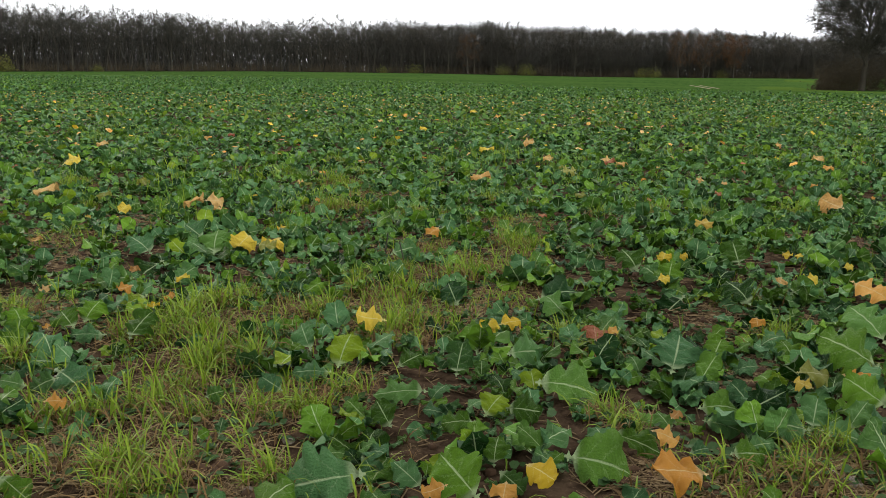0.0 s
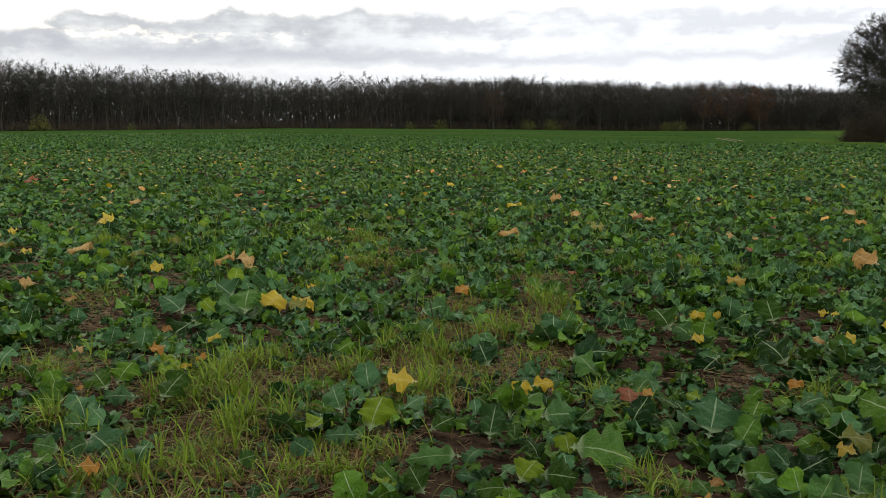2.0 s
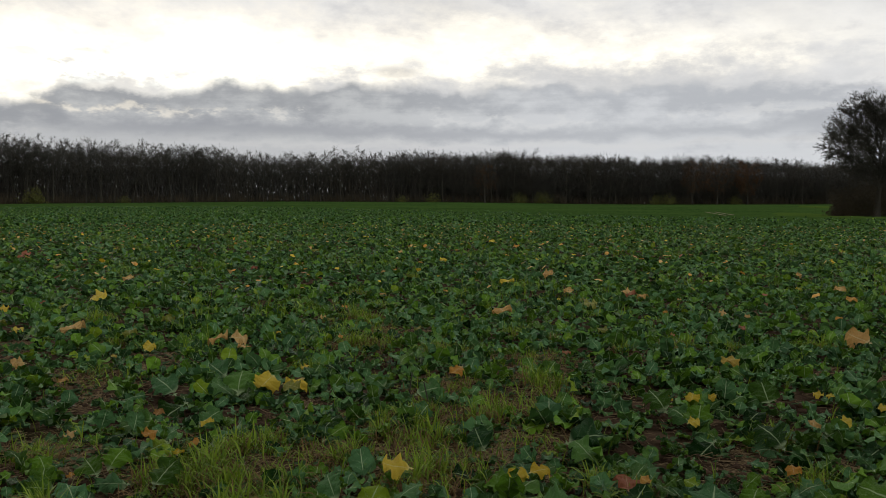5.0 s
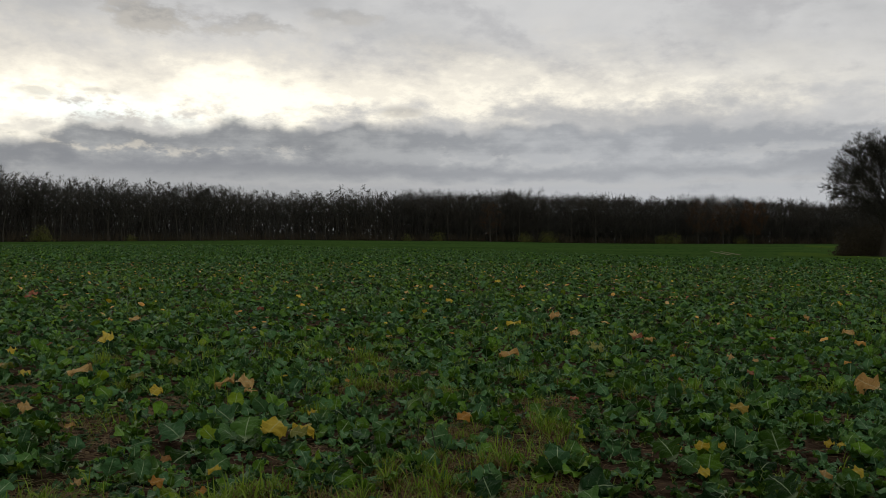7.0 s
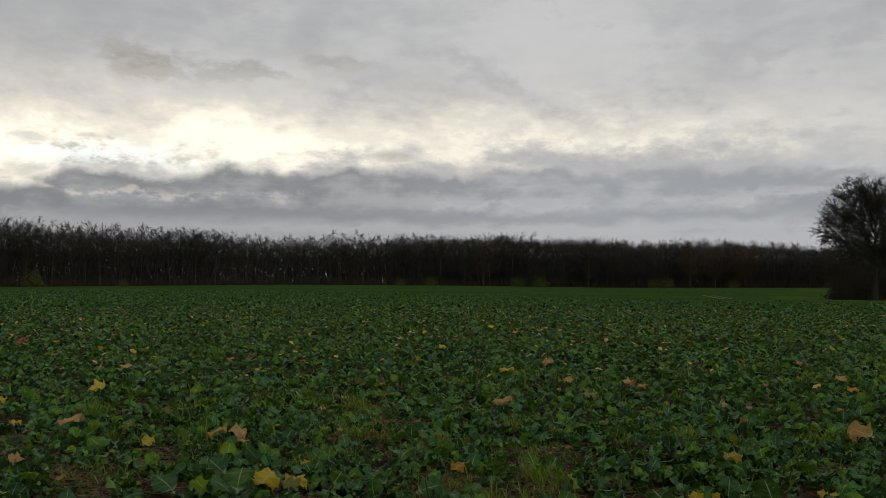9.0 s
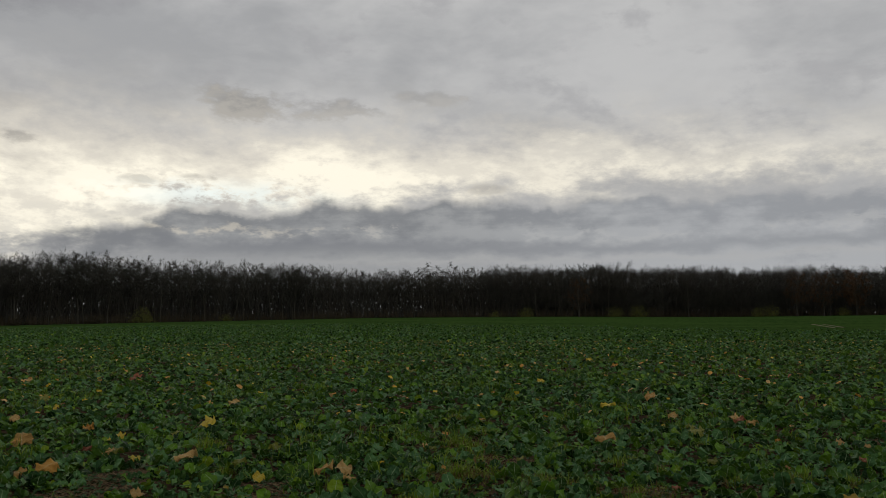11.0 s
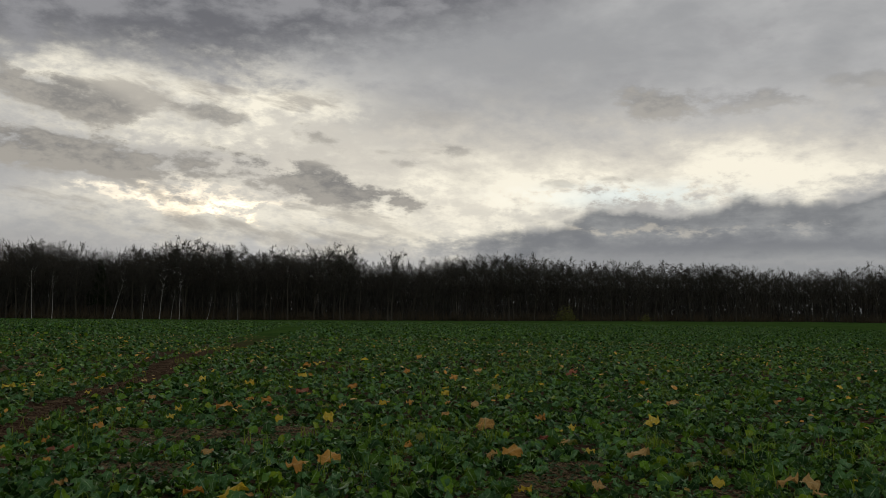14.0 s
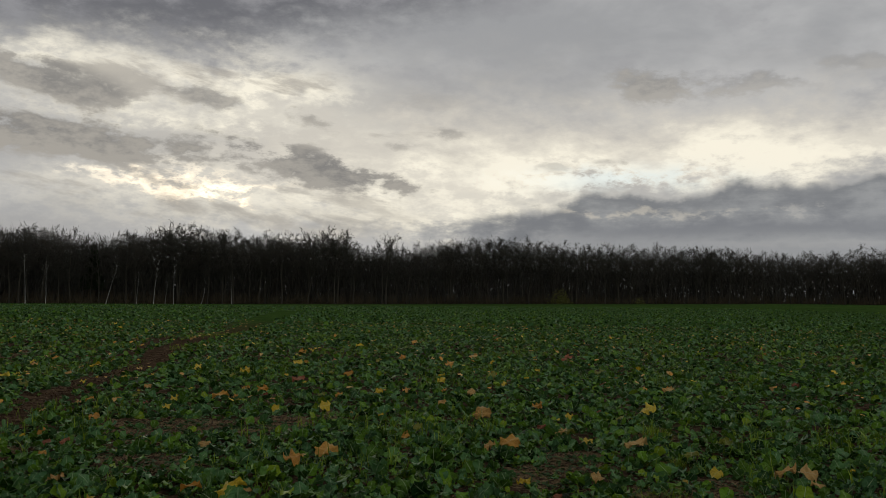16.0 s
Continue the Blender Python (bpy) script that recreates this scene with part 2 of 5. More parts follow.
def twigs(k):
    """Each tree of the wood has a tone of its own."""
    at = k.node("ShaderNodeTexCoord").outputs["Object"]
    tree = k.step(k.noise(at, 0.16, 3.0, 0.6), 0.38, 0.64)
    tone = k.m("MULTIPLY_ADD", tree, 0.6, k.m("MULTIPLY", each(k), 0.4))
    tint = k.mix(k.step(k.noise(at, 0.05, 2.0), 0.4, 0.62), (0.080, 0.078, 0.066), (0.078, 0.067, 0.049))
    return k.mix(tone, (0.036, 0.035, 0.029), tint), None, 0.0


def birch_bark(k):
    at = k.node("ShaderNodeTexCoord").outputs["Object"]
    flat = k.node("ShaderNodeMapping", in_0=at, in_Scale=(1.0, 1.0, 3.0)).outputs[0]
    scar = k.step(k.noise(flat, 1.1, 5.0, 0.7), 0.50, 0.62)
    return k.mix(k.m("MULTIPLY", scar, 0.85), (0.42, 0.41, 0.38), (0.05, 0.044, 0.038)), scar, 0.01


SOIL = surface("soil", soil, 1.0, sheen=0.0)
CROP = surface("rape leaf", leafy((0.006, 0.030, 0.003), (0.132, 0.272, 0.021), (0.44, 0.54, 0.30), (0.21, 0.28, 0.012), (0.078, 0.184, 0.072)), 0.5, 0.13, 0.10)
YELLOW = surface("yellow leaf", leafy((0.62, 0.42, 0.020), (0.76, 0.58, 0.07), (0.76, 0.68, 0.3), (0.40, 0.25, 0.05)), 0.65, 0.2, 0.2)
ORANGE = surface("orange leaf", leafy((0.55, 0.25, 0.035), (0.74, 0.40, 0.09), (0.72, 0.56, 0.28), (0.36, 0.17, 0.06)), 0.65, 0.2, 0.2)
TAN = surface("withered leaf", leafy((0.54, 0.31, 0.09), (0.70, 0.46, 0.17), (0.68, 0.56, 0.32), (0.34, 0.19, 0.08)), 0.7, 0.15, 0.2)
RED = surface("red brown leaf", leafy((0.26, 0.075, 0.035), (0.40, 0.15, 0.07), (0.48, 0.30, 0.16), (0.20, 0.07, 0.04)), 0.65, 0.15)
LIME = surface("yellowing leaf", leafy((0.17, 0.19, 0.02), (0.33, 0.33, 0.06), (0.45, 0.45, 0.20), (0.36, 0.24, 0.03)), 0.55, 0.25)
GRASS = surface("grass", plain((0.035, 0.100, 0.007), (0.310, 0.420, 0.034), 6.0), 0.5, 0.3, 0.2)
STRAW = surface("dry straw", plain((0.060, 0.036, 0.018), (0.36, 0.26, 0.135), 15.0), 0.8, 0.1, 0.15)
THATCH = surface("dead grass", plain((0.06, 0.034, 0.014), (0.27, 0.175, 0.07), 15.0), 0.8, 0.15, 0.12)
WEED = surface("small weed", plain((0.022, 0.058, 0.014), (0.055, 0.11, 0.026), 30.0), 0.6, 0.2, 0.2)
STONE = surface("stone", plain((0.17, 0.13, 0.10), (0.40, 0.35, 0.29), 45.0, 0.006), 0.85)
CLOD = surface("clod", plain((0.026, 0.014, 0.008), (0.095, 0.056, 0.032), 70.0, 0.008), 0.95, sheen=0.15)
BARK = surface("bark", plain((0.042, 0.038, 0.029), (0.094, 0.086, 0.068), 3.0, 0.03), 0.95, sheen=0.05)
TWIG = surface("twigs", twigs, 0.95, sheen=0.05)
BIRCH = surface("birch bark", birch_bark, 0.7)
RUST = surface("brown oak leaves", plain((0.068, 0.040, 0.021), (0.135, 0.072, 0.034), 1.0, 0.0), 0.8, 0.15, 0.1)
NEEDLE = surface("conifer needles", plain((0.020, 0.030, 0.016), (0.040, 0.055, 0.028), 1.0, 0.0), 0.9, sheen=0.05)
BUSH = surface("autumn bush leaves", plain((0.085, 0.095, 0.020), (0.20, 0.20, 0.040), 1.0, 0.0), 0.7, 0.2)
BRAMBLE = surface("brown brush", plain((0.044, 0.036, 0.022), (0.095, 0.076, 0.046), 1.0, 0.0), 0.9, 0.1, 0.1)
MEADOW = surface("meadow grass", plain((0.046, 0.088, 0.015), (0.080, 0.128, 0.025), 2.0, 0.02), 1.0, sheen=0.0)
RUT = surface("pale wheel rut", plain((0.13, 0.115, 0.06), (0.22, 0.19, 0.11), 3.0, 0.02), 0.9, sheen=0.1)


# ---- mesh helpers ----
rng = np.random.default_rng(7)


def solid(name, verts, faces, mat, uv=None, smooth=False):
    """A mesh from arrays: verts n x 3, faces m x 3 or m x 4, uv one pair a vertex."""
    verts, faces = np.asarray(verts, np.float32), np.asarray(faces, np.int32)
    n = faces.shape[1]
    me = bpy.data.meshes.new(name)
    me.vertices.add(len(verts))
    me.vertices.foreach_set("co", verts.ravel())
    me.loops.add(faces.size)
    me.loops.foreach_set("vertex_index", faces.ravel())
    me.polygons.add(len(faces))
    me.polygons.foreach_set("loop_start", np.arange(0, faces.size, n, dtype=np.int32))
    if smooth:
        me.polygons.foreach_set("use_smooth", np.ones(len(faces), bool))
    me.update(calc_edges=True)
    if uv is not None:
        me.uv_layers.new(name="leaf").data.foreach_set("uv", np.asarray(uv, np.float32)[faces.ravel()].ravel())
    me.materials.append(mat)
    return me


def thing(name, label, category, group="", kind="", at=None, data=None):
    ob = tagged(new(name, data), label, category, group, kind)
    if at is not None:
        ob.matrix_world = at
    return ob


def part(name, data, parent, label="", m=None):
    """One mesh object under a thing or under a part."""
    ob = new(name, data)
    ob.parent = parent
    if m is not None:
        ob.matrix_basis = m
    return tagged(ob, label)


def spread(verts, faces, uv, where, turn, size, tip=None, roll=None):
    """Many turned and sized copies of one shape, joined: arrays for solid()."""
    n, k = len(where), len(verts)
    c, s = np.cos(turn)[:, None], np.sin(turn)[:, None]
    v = verts[None] * np.reshape(size, (n, -1))[:, None, :] if np.ndim(size) > 1 else verts[None] * np.reshape(size, (n, 1, 1))
    x, y, z = v[..., 0], v[..., 1], v[..., 2]
    if roll is not None:
        cr, sr = np.cos(roll)[:, None], np.sin(roll)[:, None]
        x, z = x * cr + z * sr, z * cr - x * sr
    if tip is not None:  # lean forward about the x axis first
        ct, st = np.cos(tip)[:, None], np.sin(tip)[:, None]
        y, z = y * ct - z * st, y * st + z * ct
    out = np.stack([x * c - y * s, x * s + y * c, z], -1) + where[:, None]
    idx = (faces[None] + (np.arange(n) * k)[:, None, None]).reshape(-1, faces.shape[1])
    return out.reshape(-1, 3), idx, None if uv is None else np.tile(uv, (n, 1))


def joined(parts):
    """Several results of spread() as one."""
    verts, faces, uvs, n = [], [], [], 0
    for v, f, u in parts:
        verts.append(v)
        faces.append(f + n)
        uvs.append(u)
        n += len(v)
    return np.concatenate(verts), np.concatenate(faces), None if uvs[0] is None else np.concatenate(uvs)


# ---- lie of the land ----
def soft_step(x, low, high):
    t = np.clip((x - low) / (high - low), 0, 1)
    return t * t * (3 - 2 * t)


def land(x, y):
    """The height of the field: level close by, rising gently to the wood, with small lumps."""
    x, y = np.asarray(x, float), np.asarray(y, float)
    r, turn = np.hypot(x, y), np.degrees(np.arctan2(-x, y))
    rise = 0.0145 * np.clip((62 - turn) / 50, 0, 1) * np.clip((180 + turn) / 90, 0, 1)
    rise = rise * (1 - 0.2 * soft_step(-turn, -2, 12))
    z = rise * 18 * np.log1p(np.exp(np.clip((r - 80) / 18, -30, 30)))
    near = soft_step(-r, -60, -15)
    lumps = 0.016 * np.sin(3.3 * x + 1.1) * np.sin(2.9 * y) + 0.012 * np.sin(7.1 * x + 2.0 * y) * np.cos(5.7 * y - 1.3 * x)
    lumps += 0.03 * np.sin(0.9 * x + 0.5 * y) * np.sin(0.7 * y + 2)
    return np.minimum(z, 6.5) + lumps * near


def make_ground():
    rings = np.concatenate([[0.0], np.geomspace(0.4, 60, 130), np.geomspace(64, 4500, 60)])
    turns = np.linspace(0, 2 * np.pi, 300, endpoint=False)
    r, t = np.meshgrid(rings, turns, indexing="ij")
    x, y = r * np.cos(t), r * np.sin(t)
    lump = np.where(r < 25, 0.008 * np.sin(19 * x + 3 * np.sin(11 * y)) * np.sin(17 * y + 2 * np.sin(13 * x)), 0)
    v = np.stack([x, y, land(x, y) + lump], -1).reshape(-1, 3)
    i, j = np.meshgrid(np.arange(len(rings) - 1), np.arange(300), indexing="ij")
    j2 = (j + 1) % 300
    f = np.stack([i * 300 + j, (i + 1) * 300 + j, (i + 1) * 300 + j2, i * 300 + j2], -1).reshape(-1, 4)
    thing("ground", "wide field of brown stony soil under a green crop", "field", kind="structure", data=solid("ground", v, f, SOIL, smooth=True))


make_ground()
WEST, EAST = 68.0, -34.0  # the turns between which the field is planted


def sector(count, near, far):
    """Chance places between two distances, evenly over the ground."""
    r = np.sqrt(rng.uniform(near * near, far * far, count))
    t = np.radians(rng.uniform(EAST, WEST, count))
    return np.stack([-r * np.sin(t), r * np.cos(t)], 1)


def grounded(xy, lift=0.0):
    return np.column_stack([xy, land(xy[:, 0], xy[:, 1]) + lift])


# places where the crop is thin: bare soil (x, y, radius), then grassy spots, then straw-covered ground between them
BARE_A = [(-0.44, 1.92, 0.15), (-0.35, 1.9, 0.1), (-0.82, 2.06, 0.09), (-1.92, 4.7, 0.2), (-2.25, 4.94, 0.16), (-1.45, 3.4, 0.15), (-1.65, 3.53, 0.11), (0.43, 5.54, 0.18), (0.65, 5.59, 0.15), (0.04, 4.84, 0.13), (-0.01, 4.44, 0.1), (0.33, 3.73, 0.14), (0.39, 3.45, 0.09), (1.19, 5.54, 0.1), (1.22, 3.41, 0.12), (1.03, 2.61, 0.11), (0.97, 2.77, 0.06), (0.58, 1.95, 0.11), (0.79, 1.93, 0.13), (1, 1.93, 0.12), (1.18, 2.07, 0.08), (1.18, 2.84, 0.1), (1.7, 3.47, 0.09), (1.32, 4.49, 0.08), (2.46, 4.83, 0.18), (-1.92, 5.59, 0.24), (2.97, 8.5, 0.15), (-0.05, 2.39, 0.05), (-0.13, 2.64, 0.06), (0.24, 2.27, 0.05)]
BARE_B = [(0.29, 2.19, 0.05), (-0.73, 4.37, 0.12), (-0.34, 4.24, 0.08), (2.2, 5.31, 0.11), (-1.26, 2.86, 0.05), (-0.26, 6.77, 0.11), (0.68, 7.44, 0.12), (-7.15, 4.84, 0.26), (-6.94, 5.05, 0.26), (-6.7, 5.24, 0.29), (-6.43, 5.42, 0.29), (-6.22, 5.64, 0.29), (-6.15, 6.02, 0.26), (-6.5, 4.44, 0.2), (-5.71, 5.16, 0.2), (-5.66, 3.7, 0.17), (-5.51, 3.87, 0.2), (-5.32, 3.97, 0.17), (-3.11, 5.74, 0.26), (-3.23, 6.28, 0.21), (-3.06, 5.15, 0.24), (-6.54, 3.35, 0.21), (-15.92, 8.34, 0.43), (-17.7, 9.64, 0.43), (-6.34, 6.72, 0.17), (-7.83, 7.35, 0.2), (-7.85, 6.18, 0.14)]
BARE = BARE_A + BARE_B
BARE += [(x * 0.94, y * 0.94, r) for x, y, r in BARE if math.hypot(x, y) > 3.2]
GRASSY_A = [(-0.64, 1.92, 0.06), (-0.72, 3.05, 0.06), (0.22, 4.14, 0.08), (0.57, 4.73, 0.14), (0.46, 4.09, 0.1), (-0.14, 3.73, 0.15), (-0.08, 3.17, 0.11), (-0.78, 3.53, 0.12), (-0.8, 3.18, 0.1), (-0.87, 3.06, 0.1), (-1.04, 3.14, 0.1), (0.03, 3.23, 0.09), (-0.23, 2.33, 0.06), (-0.3, 2.38, 0.06), (-0.15, 2.46, 0.05), (-0.36, 2.28, 0.06), (-0.6, 2.29, 0.07), (-0.72, 2.38, 0.08), (-0.99, 2.27, 0.09), (-0.89, 2.26, 0.08), (-0.66, 2.55, 0.07), (0.65, 2.88, 0.07), (0.61, 3.09, 0.05), (0.58, 2.31, 0.06), (0.62, 2.24, 0.06), (1.05, 2.09, 0.08), (1.34, 3.05, 0.08), (0.53, 6.61, 0.11), (-0.05, 5.84, 0.15), (-0.79, 7.47, 0.15)]
GRASSY_B = [(-0.54, 6.11, 0.14), (-0.76, 8.34, 0.14), (-0.7, 6.07, 0.12), (0.05, 7.19, 0.14), (-0.86, 5.18, 0.09), (1.63, 5.98, 0.14), (1.34, 3.56, 0.1), (2.52, 6.04, 0.13), (-2.93, 7.21, 0.13), (-0.93, 3.33, 0.08), (-0.49, 1.86, 0.08), (-0.27, 1.91, 0.05), (-0.56, 1.84, 0.07), (0.95, 1.9, 0.07), (-0.39, 3.41, 0.07), (-0.34, 3.98, 0.08), (-0.11, 4.13, 0.11), (0.46, 4.9, 0.1), (-0.55, 2.84, 0.08), (-0.63, 2.78, 0.07), (-0.56, 3.05, 0.05), (-2.35, 5.92, 0.11), (-1.56, 3.29, 0.07), (-1.25, 2.74, 0.04), (1.91, 5.98, 0.08), (-0.62, 11.71, 0.15), (-1.06, 9.72, 0.14)]
GRASSY = GRASSY_A + GRASSY_B
THIN = [(-0.5, 2.05, 0.42), (-0.78, 1.95, 0.3), (-0.28, 2.45, 0.26), (-0.75, 2.62, 0.3), (-0.1, 3.5, 0.36), (-0.8, 3.2, 0.32), (0.45, 4.4, 0.34), (0.0, 3.05, 0.18), (0.02, 4.65, 0.24), (0.4, 3.7, 0.26), (-1.6, 3.4, 0.22), (-2.0, 4.75, 0.28), (-0.62, 6.0, 0.28), (-0.72, 7.5, 0.26), (0.75, 1.85, 0.2), (1.0, 1.9, 0.18), (0.55, 5.5, 0.28), (-0.5, 3.4, 0.2), (0.12, 4.1, 0.24), (-0.62, 6.8, 0.26), (0.0, 5.9, 0.2), (-0.8, 8.4, 0.26)]
TRAMLINE = [(-5.6, 1.9), (-8, 4.05), (-10, 5.9), (-11.5, 7.5), (-13.27, 9.71), (-17.58, 13.57), (-21.61, 17.92), (-25.57, 22.76), (-44.92, 43.31), (-75, 76)]


def off_tramline(xy):
    """How far each place lies from the bare wheel track and its twin."""
    best = np.full(len(xy), 1e9)
    for shift in ((0.0, 0.0), (-2.4, 1.2)):
        for p, q in zip(TRAMLINE, TRAMLINE[1:]):
            p, q = np.array(p) + shift, np.array(q) + shift
            d = q - p
            t = np.clip(((xy - p) @ d) / (d @ d), 0, 1)
            best = np.minimum(best, np.hypot(*(xy - p - t[:, None] * d).T) * (1.0 if shift[0] == 0 else 2.2))
    return best


def thin_patch(xy):
    """Broad uneven thinning of the crop."""
    x, y = xy.T
    return 0.5 + 0.25 * (np.sin(1.7 * x + 0.6 * np.sin(2.1 * y)) * np.sin(1.3 * y + 0.8 * np.sin(1.9 * x)) + np.sin(0.31 * x + 1.3) * np.sin(0.27 * y + 0.4 * x))


def keep_crop(xy, edge=0.8):
    keep = np.ones(len(xy), bool)
    for x, y, r in BARE + GRASSY + THIN:
        keep &= np.hypot(xy[:, 0] - x, xy[:, 1] - y) > r * edge
    ragged = 0.05 + 0.014 * np.hypot(*xy.T) + 0.10 * np.sin(1.9 * xy[:, 0]) * np.sin(2.3 * xy[:, 1]) + 0.12 * np.sin(5.3 * xy[:, 0] + 1) * np.sin(4.7 * xy[:, 1])
    keep &= off_tramline(xy) > ragged
    turn = np.degrees(np.arctan2(-xy[:, 0], xy[:, 1]))
    reach = np.interp(turn, [-34, -10, 5, 25], [72, 90, 130, 200])  # farther out the crop is short and even
    keep &= np.hypot(*xy.T) < reach * rng.uniform(0.45, 1.2, len(xy))
    return keep & (rng.random(len(xy)) > 0.6 * soft_step(thin_patch(xy), 0.55, 0.75))


# ---- rape leaves ----
def leaf_shape(seed, along, across, rise=55, bend=70, broad=0.62, ruffle=0.10, stalk=0.26, lobes=0.36):
    """A rape leaf of length 1 that grows from the origin along y: a stalk with small ears, and a broad round-ended blade with scalloped, wavy edges."""
    r = np.random.default_rng(seed)
    fine = along > 9
    if along < 7:
        v = np.linspace(0.12, 1, along)
    else:
        foot = [0.0, stalk * 0.4, stalk * 0.65, stalk * 0.85] if along > 20 else [0.0, stalk * 0.9]
        v = np.concatenate([foot, stalk + (1 - stalk) * np.sin(np.pi / 2 * np.linspace(0, 1, along - len(foot))) ** 0.85])
    u = np.linspace(-1, 1, across)
    ang = np.radians(rise - bend * v)
    step = np.diff(v, prepend=0)
    y0, z0 = np.cumsum(np.cos(ang) * step), np.cumsum(np.sin(ang) * step)
    t = np.clip((v - stalk) / (1 - stalk), 0, 1)
    half = 0.5 * broad * np.sin(np.pi * np.clip(t, 0, 1) ** 1.12) ** 0.56
    if along > 20:
        half = np.where(v < stalk, np.interp(v / stalk, [0, 0.4, 0.65, 0.85, 1], [0.016, 0.02, 0.08, 0.03, 0.05]), np.maximum(half, 0.012))
    elif along >= 7:
        half = np.where(v < stalk, 0.02, np.maximum(half, 0.015))
    else:
        half = 0.5 * broad * np.interp(v, [0.12, 0.45, 0.75, 1], [0.25, 0.85, 1.0, 0.5])
    ph = r.uniform(0, 6.28, 8)
    V, U = np.meshgrid(v, u, indexing="ij")
    side = np.sign(U)
    W = np.clip((V - stalk) / (1 - stalk), 0, 1)
    inblade = (V >= stalk) & (V < 0.995)
    teeth = 4.6 + r.uniform(-0.5, 0.8)
    if fine:
        scallop = np.abs(np.sin(W ** 0.9 * np.pi * (teeth + 0.35 * side) + 0.5 * ph[0] + 0.7 * side)) ** 0.6 * (0.8 + 0.35 * np.sin(W * 7 + ph[6] + 2 * side))
        small = np.abs(np.sin(W * np.pi * teeth * 2.4 + ph[1] + side)) if along > 20 else 0.5
        lobe = np.where(inblade, 1 + np.abs(U) ** 3 * (lobes * scallop + 0.09 * small - 0.75 * lobes + r.uniform(-0.03, 0.03, U.shape)), 1)
    else:
        lobe = np.where(inblade & (np.abs(U) > 0.9), 1 + 0.16 * np.sin(V * 22 + ph[0] + side), 1)
    X = U * half[:, None] * lobe
    fold = (0.02 + 0.26 * r.random()) * np.abs(X) - 0.5 * X * X / max(broad, 0.1)
    roomy = 0.35 + half[:, None]
    wave = ruffle * np.where(inblade, np.abs(U) ** 1.7, 0) * roomy * (0.75 * np.sin(W * 12 + ph[2] + 2.1 * side) + 0.45 * np.sin(W * 25 + ph[3] + side))
    sway = 0.05 * np.where(inblade, 1, 0) * np.sin(W * 5.5 + ph[5]) * (0.3 + np.abs(U))
    pucker = np.where(inblade, 0.018 * np.sin(W * 27 - 5 * np.abs(U) + ph[4]) * np.sin(np.abs(U) * 4.5 + 0.4), 0)
    lean = (r.random() - 0.5) * 0.35
    X2 = X + lean * V * V * 0.5
    sn, cs = np.sin(ang)[:, None], np.cos(ang)[:, None]
    lift = fold + wave + (sway if fine else 0) + pucker
    verts = np.stack([X2, y0[:, None] - lift * sn, z0[:, None] + lift * cs], -1).reshape(-1, 3)
    verts[:, 1] -= verts[0, 1]
    i, j = np.meshgrid(np.arange(along - 1), np.arange(across - 1), indexing="ij")
    f = np.stack([i * across + j, i * across + j + 1, (i + 1) * across + j + 1, (i + 1) * across + j], -1).reshape(-1, 4)
    return verts, f, np.stack([U, V], -1).reshape(-1, 2)


RISES = [(72, 62), (58, 50), (46, 45), (36, 38), (27, 30), (62, 75), (48, 60), (20, 20), (52, 48), (32, 44)]
FINE_LEAVES = []
for n, (rise, bend) in enumerate(RISES):
    v, f, u = leaf_shape(n, 30, 7, rise, bend, 0.64 + 0.05 * (n % 5), 0.17)
    FINE_LEAVES.append(solid("leaf", v, f, CROP, u, True))
BLADES = []  # large blades, nearly flat, with short stalks
for n in range(6):
    v, f, u = leaf_shape(30 + n, 36, 9, 10 + 3 * n, 26 + 6 * n, 0.8, 0.20, 0.10, 0.42)
    BLADES.append(solid("leaf", v, f, CROP, u, True))


def rosette(r, size):
    """The leaves of one plant: shape, turn, length."""
    n = r.integers(6, 9)
    first = r.uniform(0, 6.28)
    return [(int(r.integers(0, len(RISES))), first + 2.4 * k + r.normal(0, 0.25), size * r.uniform(0.62, 1.1) * (1.0 if k < 5 else 0.6)) for k in range(n)]


# the leaves that stand out near the start (x, y, turn, length, width)
# large leaves that stand out near the path (x, y, turn, length, width)
BROAD_A = [(-0.05, 1.87, 100, 0.2, 0.15), (-0.07, 1.98, -143, 0.12, 0.05), (0.08, 1.79, 53, 0.09, 0.06), (0.2, 1.74, 50, 0.13, 0.12), (0.24, 1.91, -8, 0.08, 0.06), (0.25, 1.89, -122, 0.07, 0.06), (0.37, 1.99, 52, 0.1, 0.05), (0.41, 1.98, -97, 0.12, 0.15), (-0.01, 2.15, 39, 0.09, 0.07), (0.08, 2.39, 91, 0.15, 0.07), (0.21, 2.18, 91, 0.09, 0.07), (0.23, 2.21, -42, 0.07, 0.08), (0.29, 2.26, -95, 0.06, 0.09), (0.16, 2.5, -11, 0.12, 0.09), (0.33, 2.77, -85, 0.1, 0.12), (0.39, 2.45, -96, 0.18, 0.15), (-0.2, 2.57, -14, 0.13, 0.11), (-0.21, 2.54, 91, 0.12, 0.06)]
